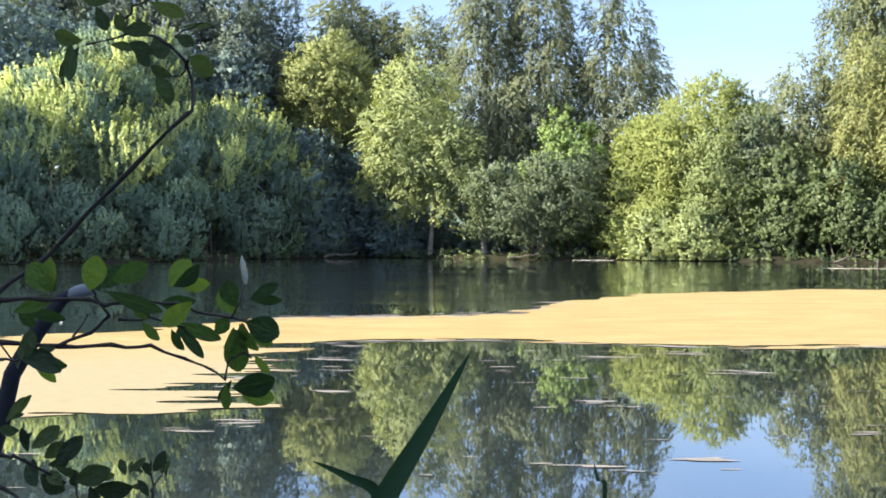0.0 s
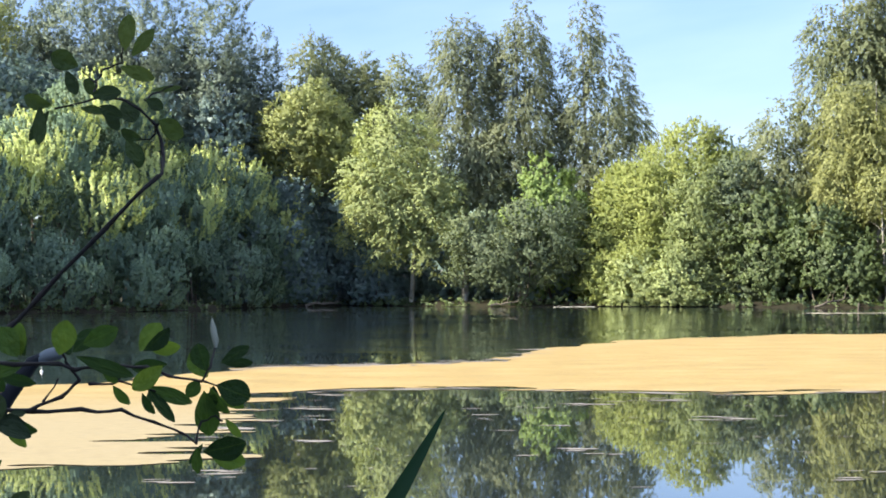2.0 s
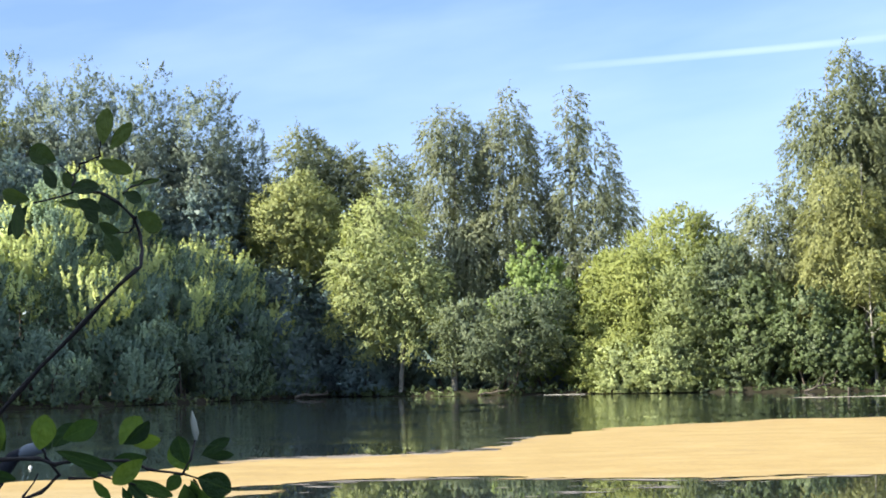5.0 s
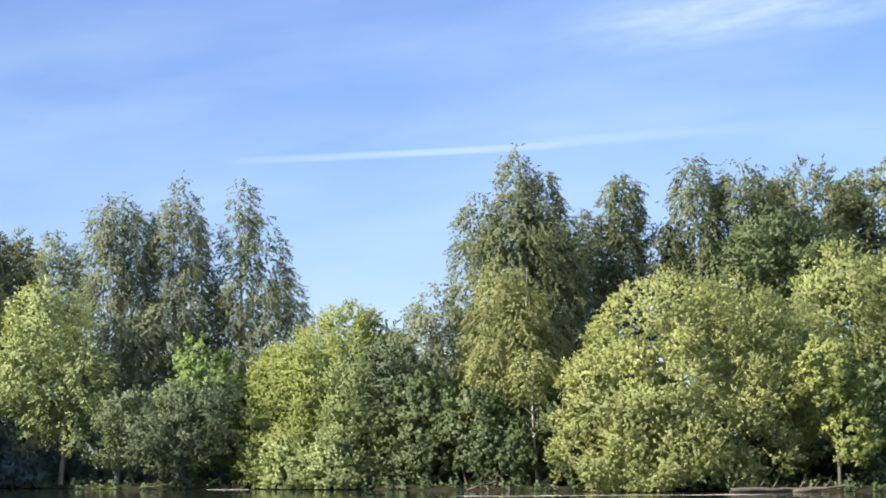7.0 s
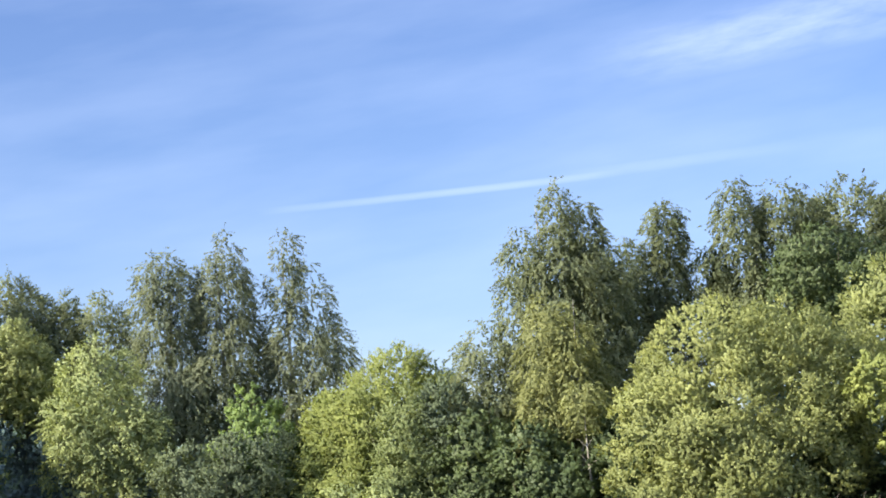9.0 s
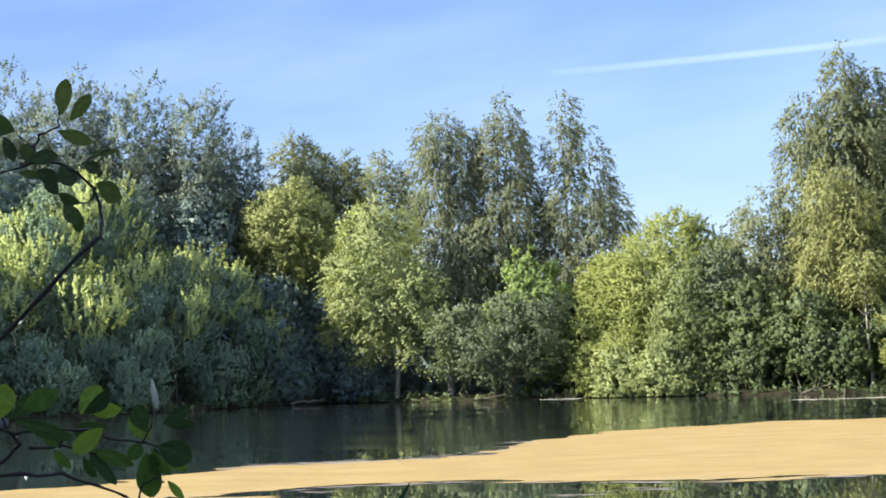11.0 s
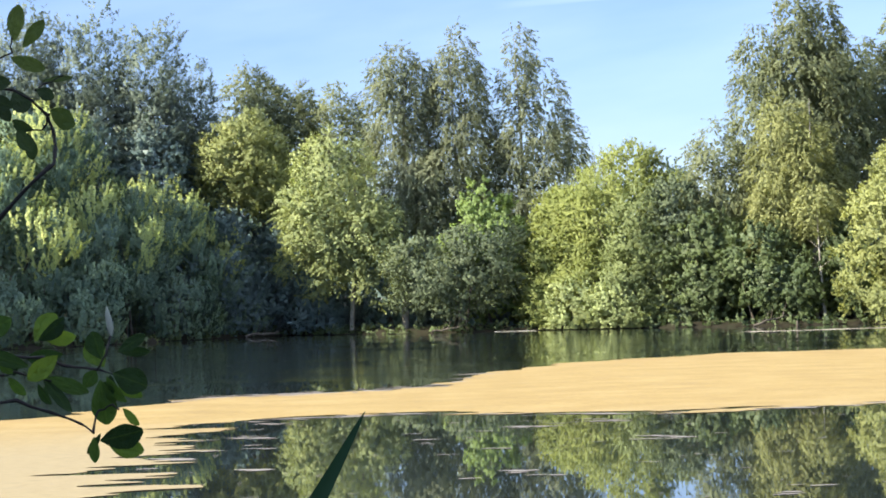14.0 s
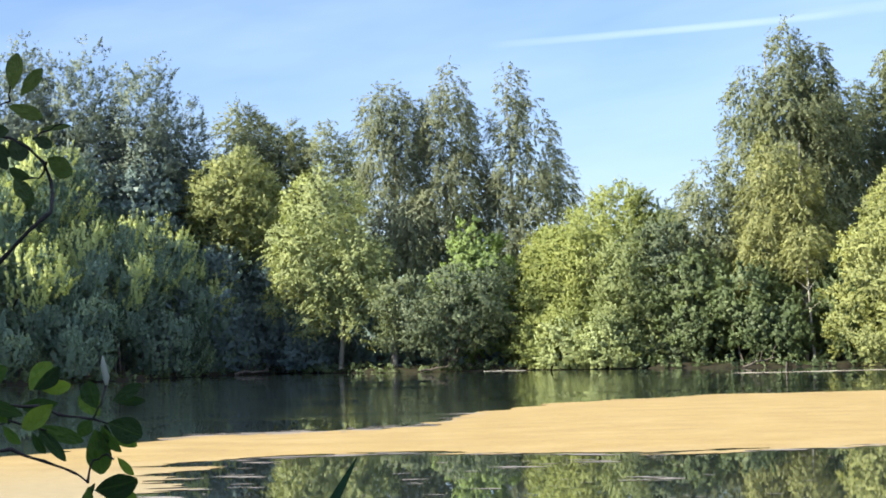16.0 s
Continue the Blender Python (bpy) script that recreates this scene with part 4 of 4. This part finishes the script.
    x = rng.uniform(-0.2, 0.24) * y
    patches.append((x, y, 0.02 + 0.07 * rng.random() ** 2, 0.006 + 0.010 * rng.random()))
for _ in range(60):      # bleached shreds round the far corner of the mat
    u = rng.random()
    patches.append((-4.6 + 7.6 * u, float(np.interp(-4.6 + 7.6 * u, (-5, -3.7, 0.7, 1.8, 3.2), (46, 48.6, 50.5, 52.1, 59.5))) + rng.normal(0, 0.5), 0.1 + 0.6 * rng.random() ** 2, 0.05 + 0.2 * rng.random()))
drift = sheet_mesh("drift", film_field, ((-5, 12, 16, 40, 0.05, 0.05),), 0.006, M_FILM)
tagged(new("film_drift", drift), "broken pale drifts of film on the still water", "floating film", kind="stuff")
tagged(new("floating_film", flake_mesh("film", patches, M_FILM, 4)), "scattered pale films and bits drifting on the still water", "floating film", kind="stuff")
patches = [(x, 104.2 + 0.02 * x + rng.normal(0, 0.3), 0.9 + 0.5 * rng.random(), 0.25 + 0.3 * rng.random()) for x in np.arange(19.5, 34.5, 0.55)]
tagged(new("scum_line", flake_mesh("line", patches, M_LINE, 5)), "long thin pale line of scum off the far bank", "floating scum", kind="stuff")
part("bark", tube_mesh("log", [[((7.3, 128.6, 0.01), 0.012), ((8.0, 128.55, 0.012), 0.016), ((9.2, 128.45, 0.012), 0.018), ((9.9, 128.4, 0.01), 0.012)]], M_BIRCH_BARK, 8), tagged(new("floating_log"), "pale bare log lying in the shallows", "log"))

def plain_material(name, col, rough):
    m, nt, out = material(name)
    tc = nt.nodes.new("ShaderNodeTexCoord")
    n = noise_node(nt, tc.outputs["Object"], 40.0, 4.0)
    b = principled(nt, out, rough, 0.4)
    nt.links.new(ramp(nt, n, [(0.3, tuple(c * 0.8 for c in col)), (0.7, col)]), b.inputs["Base Color"])
    return m


M_FLOAT = plain_material("white_plastic", (0.75, 0.75, 0.72), 0.4)
fl = tagged(new("float"), "small white float bobbing on the water", "float")
fl.location = (-8.98, 46.8, 0.0)
part("body", tube_mesh("float", [[((0, 0, -0.03), 0.004), ((0, 0, -0.015), 0.03), ((0, 0, 0.01), 0.04), ((0, 0, 0.035), 0.03), ((0, 0, 0.05), 0.006)]], M_FLOAT, 12), fl)
part("antenna", tube_mesh("antenna", [[((0, 0, 0.04), 0.004), ((0, 0, 0.11), 0.003)]], M_FLOAT, 6), fl)

# dead wood along the far waterline
for i, (x, y, ln, r, turn, tilt) in enumerate(((35.5, 111.6, 5.0, 0.16, 4, 2), (39.0, 111.0, 3.4, 0.12, -8, 4), (22.0, 119.6, 2.2, 0.07, 12, 14), (-8.6, 135.0, 2.4, 0.08, -15, 6), (3.4, 129.6, 2.0, 0.07, 10, 9))):
    dead = tagged(new("fallen_branch"), "bare grey fallen branch lying at the waterline", "dead wood", "fallen branches")
    dead.matrix_world = pose(x, y, 0.08, 0, -tilt, turn)
    rr = np.random.default_rng(200 + i)
    run = [((ln * k / 6, 0.06 * float(rr.normal()), 0.04 * float(rr.normal())), r * (1.1 - 0.12 * k)) for k in range(7)]
    bole = part("bole", tube_mesh("bole", [run], M_BARK, 8), dead)
    for k in (2, 3, 5):
        st = Vector(run[k][0])
        part("snag", tube_mesh("snag", [[(st, r * 0.35), (st + Vector((0.3, 0.1 * float(rr.normal()), 0.25 + 0.3 * float(rr.random()))), r * 0.2), (st + Vector((0.5, 0.0, 0.5 + 0.4 * float(rr.random()))), r * 0.06)]], M_BARK, 5), bole)
post = tagged(new("stake"), "weathered wooden stake standing in the shallows", "stake")
post.location = (21.9, 106.9, -0.3)
part("pole", tube_mesh("pole", [[((0, 0, -0.4), 0.05), ((0.01, 0, 0.4), 0.048), ((0.03, 0, 0.75), 0.044), ((0.03, 0, 0.78), 0.01)]], M_BARK, 8), post)

# ---- the sapling before the camera ----
def near_leaf_material(name, shades, through):
    """Leaves seen close: every one its own green, with a pale midrib and uneven blade."""
    m, nt, out = material(name)
    info = nt.nodes.new("ShaderNodeObjectInfo")
    tc = nt.nodes.new("ShaderNodeTexCoord")
    sep = nt.nodes.new("ShaderNodeSeparateXYZ")
    nt.links.new(tc.outputs["Object"], sep.inputs[0])
    blotch = noise_node(nt, tc.outputs["Object"], 3.0, 4.0, 0.6)
    fac = math_node(nt, "ADD", info.outputs["Random"], math_node(nt, "MULTIPLY", math_node(nt, "SUBTRACT", blotch, 0.5), 0.35), True)
    col = ramp(nt, fac, [(p, c) for p, c in zip((0.0, 0.45, 0.75, 1.0), shades)])
    rib = math_node(nt, "SUBTRACT", 1.0, math_node(nt, "MULTIPLY", math_node(nt, "ABSOLUTE", sep.outputs[1]), 26.0), True)
    col = mix_col(nt, math_node(nt, "MULTIPLY", rib, 0.12), col, tuple(c * 1.3 for c in shades[3]))
    b = principled(nt, None, 0.55, 0.18)
    nt.links.new(col, b.inputs["Base Color"])
    bp = nt.nodes.new("ShaderNodeBump")
    bp.inputs["Strength"].default_value, bp.inputs["Distance"].default_value = 0.5, 0.03
    nt.links.new(blotch, bp.inputs["Height"])
    nt.links.new(bp.outputs[0], b.inputs["Normal"])
    tr = nt.nodes.new("ShaderNodeBsdfTranslucent")
    nt.links.new(mix_col(nt, 1.0, col, (1.2, 1.15, 0.6), "MULTIPLY"), tr.inputs["Color"])
    mix = nt.nodes.new("ShaderNodeMixShader")
    mix.inputs[0].default_value = through
    nt.links.new(b.outputs[0], mix.inputs[1])
    nt.links.new(tr.outputs[0], mix.inputs[2])
    nt.links.new(mix.outputs[0], out.inputs["Surface"])
    return m


M_NEAR_LEAF = near_leaf_material("near_leaf", ((0.010, 0.025, 0.012), (0.024, 0.055, 0.017), (0.055, 0.11, 0.024), (0.12, 0.19, 0.032)), 0.5)
# darker copy of near_leaf, shading put into the lowest leaves
M_LOW_LEAF_SHADED = near_leaf_material("shaded_low_leaf", ((0.010, 0.020, 0.013), (0.018, 0.034, 0.018), (0.032, 0.054, 0.024), (0.06, 0.09, 0.034)), 0.35)
M_UPPER_LEAF = near_leaf_material("upper_leaf", ((0.022, 0.040, 0.020), (0.036, 0.062, 0.024), (0.056, 0.088, 0.027), (0.085, 0.12, 0.032)), 0.42)
# near-black tones stand in for shade; the stalk's blue for reflected sky
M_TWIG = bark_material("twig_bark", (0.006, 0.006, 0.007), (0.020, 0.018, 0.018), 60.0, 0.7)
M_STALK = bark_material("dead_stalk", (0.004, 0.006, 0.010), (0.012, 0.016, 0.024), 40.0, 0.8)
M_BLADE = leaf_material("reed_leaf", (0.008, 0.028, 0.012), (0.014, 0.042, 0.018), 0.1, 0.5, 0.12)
M_BUD = leaf_material("silver_bud", (0.20, 0.23, 0.20), (0.32, 0.35, 0.31), 0.3, 0.6, 0.3)


def leaf_mesh(name, cup, droop, mat):
    """A blunt oval leaf of length 1 and width 1 along +x, folded along its midrib and bent."""
    bm = bmesh.new()
    rows = []
    n = 9
    for i in range(n + 1):
        u = i / n
        w = 0.5 * (math.sin(math.pi * min(1.0, u * 0.97 + 0.015) ** 1.25) ** 0.7) if 0 < i < n else (0.012, 0.07)[i == n]
        z = -droop * u * u
        wob = 0.02 * math.sin(u * 17)
        rows.append([bm.verts.new((u, s * w, z + cup * abs(s) * w + wob * s)) for s in (-1, -0.5, 0, 0.5, 1)])
    for a, b in zip(rows, rows[1:]):
        for k in range(4):
            bm.faces.new((a[k], a[k + 1], b[k + 1], b[k])).smooth = True
    me = bpy.data.meshes.new(name)
    bm.to_mesh(me)
    bm.free()
    me.materials.append(mat)
    return me


BENDS = ((0.25, 0.12), (0.1, 0.25), (0.45, 0.05), (0.18, -0.15), (0.6, 0.3))
LEAVES = [leaf_mesh("leaf", c, d, M_NEAR_LEAF) for c, d in BENDS]
LOW_LEAVES = [leaf_mesh("leaf", c, d, M_LOW_LEAF_SHADED) for c, d in BENDS]
UPPER_LEAF_KINDS = [leaf_mesh("leaf", c, d, M_UPPER_LEAF) for c, d in BENDS]
sapling = tagged(new("willow_sapling"), "young willow with dark twigs and blunt green leaves", "sapling")
sapling.location = (-0.64, 1.78, 0.15)
trunk = part("stem", tube_mesh("stem", [[((0, 0, -0.1), 0.016), ((0.01, 0.02, 0.9), 0.013), ((-0.02, 0.0, 1.6), 0.010), ((0.0, 0.02, 2.05), 0.006), ((0.03, 0.05, 2.5), 0.003)]], M_TWIG, 9), sapling)
near_rng = np.random.default_rng(5)


def near_twigs(depth, twigs, leaves, kinds):
    """Twigs as runs of (x, z) at about that depth, thick and thin end; leaves as (x, z, angle, length, width, forward)."""
    o = sapling.location
    for pts, r0, r1 in twigs:
        n = (len(pts) - 1) * 3
        run = []
        for i in range(n + 1):      # a little crooked, with swollen nodes
            k, u = min(i // 3, len(pts) - 2), (i - 3 * min(i // 3, len(pts) - 2)) / 3
            wob = float(near_rng.normal(0, 0.0007)) * (0 < i < n)
            x, z = (pts[k][c] + (pts[k + 1][c] - pts[k][c]) * u for c in (0, 1))
            run.append(((x - o.x + wob, depth - o.y + 0.012 * math.sin(i * 0.43), z - o.z - wob), (r0 + (r1 - r0) * i / n) * (1.28 if i % 3 == 0 else 0.9)))
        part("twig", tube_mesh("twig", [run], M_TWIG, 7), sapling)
    more = [(x + 0.007 * math.sin(9 * k), z + 0.006 * math.cos(7 * k), ang + 70 * math.sin(5 * k), ln * 0.75, wd * 0.6, fwd + 0.02) for k, (x, z, ang, ln, wd, fwd) in enumerate(leaves)]
    for (x, z, ang, ln, wd, fwd) in [*leaves, *more]:
        ob = part("leaf", kinds[int(near_rng.integers(5))], sapling)
        turn = pose(0, 0, 0, 0, -ang, 0) @ pose(0, 0, 0, 90 + float(near_rng.normal(0, 22)), 0, float(near_rng.normal(0, 14)))
        ob.matrix_local = Matrix.Translation((x - o.x, depth + fwd - o.y, z - o.z)) @ turn @ Matrix.Diagonal((ln * 1.05, wd * 1.15, wd, 1))


def spread_leaves(depth, twigs, leaves, kinds, single=2):
    """Twigs as near_twigs takes them; leaves as foot and tip (x, z, x, z) and width, placed and turned to fit the
    camera's view; one in single has another behind it.
    """
    near_twigs(depth, twigs, [], kinds)
    o = sapling.location
    behind = [(x0, z0, x0 + 0.8 * (x1 - x0) + 0.5 * (z1 - z0), z0 + 0.8 * (z1 - z0) - 0.5 * (x1 - x0), 0.8 * wd) for k, (x0, z0, x1, z1, wd) in enumerate(leaves) if k % single == 0]
    for k, (x0, z0, x1, z1, wd) in enumerate([*leaves, *behind]):
        ln, ang = math.hypot(x1 - x0, z1 - z0), math.degrees(math.atan2(z1 - z0, x1 - x0))
        ob = part("leaf", kinds[k % 5], sapling)
        turn = pose(0, 0, 0, 0, -ang, 0) @ pose(0, 0, 0, 90 + float(near_rng.normal(0, 26)), 0, float(near_rng.normal(0, 8)))
        ob.matrix_local = Matrix.Translation((x0 - o.x, depth + 0.02 * math.sin(2.4 * k) + (0.03 if k >= len(leaves) else 0) - o.y, z0 - o.z)) @ turn @ Matrix.Diagonal((ln * 1.06, wd * 1.25, wd, 1))
        foot = ob.matrix_local.translation
        back_ = Vector((math.cos(math.radians(ang)), 0, math.sin(math.radians(ang)))) * -0.006
        part("leaf_stalk", tube_mesh("leaf_stalk", [[(foot + back_, 0.0006), (foot, 0.0006), (foot - back_, 0.0004)]], M_TWIG, 5), sapling)


UPPER_TWIGS = [
    ([(-0.401, 2.140), (-0.370, 2.164), (-0.339, 2.192), (-0.281, 2.252), (-0.232, 2.296), (-0.229, 2.308), (-0.232, 2.327), (-0.237, 2.343), (-0.249, 2.356), (-0.264, 2.364), (-0.287, 2.366), (-0.326, 2.358)], 0.0024, 0.0008),
    ([(-0.245, 2.364), (-0.239, 2.370), (-0.222, 2.377)], 0.0011, 0.0006),
    ([(-0.289, 2.366), (-0.289, 2.382), (-0.283, 2.390), (-0.264, 2.397), (-0.263, 2.409)], 0.0012, 0.0007),
    ([(-0.234, 2.343), (-0.241, 2.333), (-0.251, 2.330)], 0.001, 0.0006),
    ([(-0.289, 2.380), (-0.302, 2.391)], 0.0008, 0.0006),
]
UPPER_LEAVES = [
    (-0.263, 2.407, -0.259, 2.438, 0.0129), (-0.269, 2.395, -0.241, 2.385, 0.0106), (-0.300, 2.392, -0.322, 2.402, 0.0152),
    (-0.317, 2.392, -0.308, 2.372, 0.0099), (-0.326, 2.360, -0.351, 2.366, 0.0121), (-0.335, 2.358, -0.335, 2.326, 0.0106),
    (-0.289, 2.371, -0.303, 2.383, 0.0114), (-0.289, 2.367, -0.264, 2.369, 0.0114), (-0.264, 2.366, -0.258, 2.346, 0.0159),
    (-0.303, 2.358, -0.283, 2.354, 0.0076), (-0.283, 2.357, -0.263, 2.348, 0.0114), (-0.243, 2.374, -0.217, 2.377, 0.0045),
    (-0.243, 2.364, -0.229, 2.356, 0.0095), (-0.233, 2.346, -0.211, 2.334, 0.0174), (-0.250, 2.331, -0.268, 2.338, 0.0095),
    (-0.259, 2.328, -0.247, 2.311, 0.0114)]
LOWER_TWIGS = [
    ([(-0.433, 2.140), (-0.388, 2.136), (-0.351, 2.136), (-0.310, 2.136), (-0.297, 2.132), (-0.276, 2.134), (-0.239, 2.132), (-0.220, 2.125), (-0.190, 2.121), (-0.183, 2.134), (-0.180, 2.149)], 0.0022, 0.0008),
    ([(-0.433, 2.104), (-0.388, 2.098), (-0.339, 2.096), (-0.291, 2.097), (-0.257, 2.097), (-0.231, 2.085), (-0.209, 2.076), (-0.196, 2.067)], 0.0024, 0.0008),
    ([(-0.338, 2.096), (-0.313, 2.108), (-0.295, 2.121), (-0.302, 2.134), (-0.307, 2.145)], 0.0018, 0.001),
    ([(-0.287, 2.119), (-0.261, 2.119), (-0.231, 2.112)], 0.0013, 0.0007),
    ([(-0.196, 2.068), (-0.194, 2.087), (-0.179, 2.090), (-0.173, 2.087)], 0.0011, 0.0007),
    ([(-0.326, 2.104), (-0.315, 2.123)], 0.001, 0.0006),
    ([(-0.190, 2.121), (-0.179, 2.116)], 0.001, 0.0007),
    ([(-0.388, 2.134), (-0.399, 2.108), (-0.373, 2.076)], 0.0016, 0.0008),
]
LOWER_LEAVES = [
    (-0.347, 2.142, -0.363, 2.166, 0.0174), (-0.344, 2.142, -0.351, 2.165, 0.0114), (-0.308, 2.144, -0.302, 2.172, 0.0174),
    (-0.246, 2.146, -0.229, 2.168, 0.0159), (-0.240, 2.147, -0.218, 2.163, 0.0136), (-0.296, 2.143, -0.251, 2.126, 0.0106),
    (-0.240, 2.115, -0.204, 2.102, 0.0106), (-0.185, 2.130, -0.192, 2.152, 0.0152), (-0.179, 2.117, -0.152, 2.105, 0.0189),
    (-0.190, 2.112, -0.186, 2.074, 0.0174), (-0.188, 2.062, -0.154, 2.068, 0.0212), (-0.173, 2.087, -0.160, 2.072, 0.0076),
    (-0.194, 2.065, -0.194, 2.044, 0.0076), (-0.373, 2.077, -0.360, 2.106, 0.0174), (-0.369, 2.090, -0.337, 2.077, 0.0136)]
INNER_LEAVES = [
    (-0.381, 2.124, -0.346, 2.136, 0.0114), (-0.379, 2.127, -0.367, 2.112, 0.0099), (-0.224, 2.134, -0.248, 2.115, 0.0136),
    (-0.190, 2.122, -0.204, 2.142, 0.0152), (-0.244, 2.110, -0.235, 2.092, 0.0076), (-0.268, 2.117, -0.255, 2.101, 0.0099),
    (-0.179, 2.134, -0.156, 2.148, 0.0091), (-0.292, 2.152, -0.264, 2.165, 0.0152), (-0.308, 2.142, -0.314, 2.156, 0.0091),
    (-0.384, 2.030, -0.367, 2.052, 0.0068), (-0.276, 2.134, -0.264, 2.120, 0.0091), (-0.209, 2.104, -0.198, 2.117, 0.0106),
    (-0.185, 2.115, -0.170, 2.093, 0.0129), (-0.199, 2.093, -0.179, 2.108, 0.0114)]
spread_leaves(1.8, UPPER_TWIGS, UPPER_LEAVES, UPPER_LEAF_KINDS, 5)
spread_leaves(1.75, LOWER_TWIGS, LOWER_LEAVES, LEAVES)
spread_leaves(1.77, [], INNER_LEAVES, LEAVES)
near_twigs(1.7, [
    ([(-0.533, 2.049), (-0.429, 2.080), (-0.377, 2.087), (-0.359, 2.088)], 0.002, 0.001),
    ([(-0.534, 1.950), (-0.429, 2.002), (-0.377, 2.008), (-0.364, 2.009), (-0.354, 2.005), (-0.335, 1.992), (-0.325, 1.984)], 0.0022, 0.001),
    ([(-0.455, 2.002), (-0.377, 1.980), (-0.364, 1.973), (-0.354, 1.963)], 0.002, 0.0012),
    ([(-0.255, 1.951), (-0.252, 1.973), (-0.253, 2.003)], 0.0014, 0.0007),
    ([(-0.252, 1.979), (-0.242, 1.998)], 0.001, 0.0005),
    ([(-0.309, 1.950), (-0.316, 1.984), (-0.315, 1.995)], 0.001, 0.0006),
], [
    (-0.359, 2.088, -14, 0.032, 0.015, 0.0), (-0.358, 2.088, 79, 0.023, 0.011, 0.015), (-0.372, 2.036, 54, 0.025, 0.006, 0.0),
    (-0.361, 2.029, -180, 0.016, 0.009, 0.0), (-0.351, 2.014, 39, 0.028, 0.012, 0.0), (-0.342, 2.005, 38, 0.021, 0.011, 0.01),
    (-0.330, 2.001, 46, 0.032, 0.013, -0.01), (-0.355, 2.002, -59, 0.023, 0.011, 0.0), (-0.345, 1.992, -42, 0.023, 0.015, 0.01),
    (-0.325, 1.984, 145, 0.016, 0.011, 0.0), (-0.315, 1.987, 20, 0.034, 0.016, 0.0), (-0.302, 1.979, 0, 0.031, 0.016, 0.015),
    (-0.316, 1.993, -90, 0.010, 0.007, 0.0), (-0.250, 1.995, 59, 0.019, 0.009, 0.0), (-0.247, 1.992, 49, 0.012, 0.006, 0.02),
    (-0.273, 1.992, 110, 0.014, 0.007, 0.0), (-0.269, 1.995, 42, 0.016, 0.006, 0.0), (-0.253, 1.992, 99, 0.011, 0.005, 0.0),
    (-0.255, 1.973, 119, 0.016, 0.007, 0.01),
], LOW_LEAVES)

bud = part("bud", tube_mesh("bud", [[((0, 0, 0), 0.0012), ((0, 0, 0.006), 0.0030), ((-0.002, 0, 0.016), 0.0028), ((-0.003, 0, 0.025), 0.0006)]], M_BUD, 8), sapling, "furry silver bud")
bud.location = (-0.179 - sapling.location.x, 1.75 - sapling.location.y, 2.149 - sapling.location.z)

# a bent old stalk beside it
stalk = tagged(new("old_stalk"), "thick dark dead reed stalk bent over beside the sapling", "stalk")
stalk.location = (-0.62, 1.92, 0.1)
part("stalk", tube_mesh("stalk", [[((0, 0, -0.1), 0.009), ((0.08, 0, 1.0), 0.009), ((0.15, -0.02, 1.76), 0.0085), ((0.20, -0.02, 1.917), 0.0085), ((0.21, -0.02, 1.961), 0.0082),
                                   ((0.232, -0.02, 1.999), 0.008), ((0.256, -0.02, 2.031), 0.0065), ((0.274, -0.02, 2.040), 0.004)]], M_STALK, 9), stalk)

M_CUT = plain_material("pale_pith", (0.10, 0.125, 0.15), 0.8)
part("cut_end", tube_mesh("cut_end", [[((0.262, -0.02, 2.033), 0.0055), ((0.270, -0.02, 2.037), 0.0062), ((0.284, -0.021, 2.041), 0.0058), ((0.286, -0.021, 2.0415), 0.001)]], M_CUT, 10), stalk, "pale broken end")


# ---- the reed-mace before the camera ----
def blade_mesh(run, width):
    """A long strap leaf with a shallow keel along (x, y, z) points; its width falls to a point."""
    bm = bmesh.new()
    n = 24
    pts = [Vector(p) for p in run]
    rows = []
    for i in range(n + 1):
        u = i / n * (len(pts) - 1)
        k = min(int(u), len(pts) - 2)
        f = u - k
        p0, p1, p2, p3 = pts[max(k - 1, 0)], pts[k], pts[k + 1], pts[min(k + 2, len(pts) - 1)]
        p = 0.5 * ((2 * p1) + (p2 - p0) * f + (2 * p0 - 5 * p1 + 4 * p2 - p3) * f * f + (3 * p1 - p0 - 3 * p2 + p3) * f ** 3)
        t = (p2 - p1).normalized()
        side = t.cross(Vector((0.15, 1, 0))).normalized()
        v = i / n
        w = width * 0.5 * (1 - max(0.0, (v - 0.5) / 0.5) ** 1.6) + 0.0004
        rows.append([bm.verts.new(p + side * w * s + Vector((0, 0.18 * w * (1 - abs(s)), 0))) for s in (-1, -0.5, 0, 0.5, 1)])
    for a, b in zip(rows, rows[1:]):
        for k in range(4):
            bm.faces.new((a[k], a[k + 1], b[k + 1], b[k])).smooth = True
    me = bpy.data.meshes.new("blade")
    bm.to_mesh(me)
    bm.free()
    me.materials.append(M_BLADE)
    return me


reed = tagged(new("reed_mace"), "dark green reed-mace with long strap leaves standing in the shallows", "reed")
reed.location = (-0.2, 3.2, -0.3)
for run, w in (([(-0.01, 0, 0), (-0.01, 0.02, 1.0), (0.02, 0.01, 1.93), (0.087, 0, 2.067), (0.16, 0, 2.190), (0.223, 0, 2.301)], 0.040),
               ([(-0.01, 0.02, 0), (0.0, 0.02, 1.0), (0.06, 0.03, 1.95), (0.079, 0.03, 2.070), (0.03, 0.03, 2.104), (-0.024, 0.03, 2.128)], 0.022),
               ([(0.06, 0.03, 0), (0.25, 0.03, 1.0), (0.40, 0.03, 1.8), (0.435, 0.03, 2.068), (0.424, 0.03, 2.10), (0.418, 0.03, 2.128)], 0.008)):
    part("blade", blade_mesh(run, w), reed)
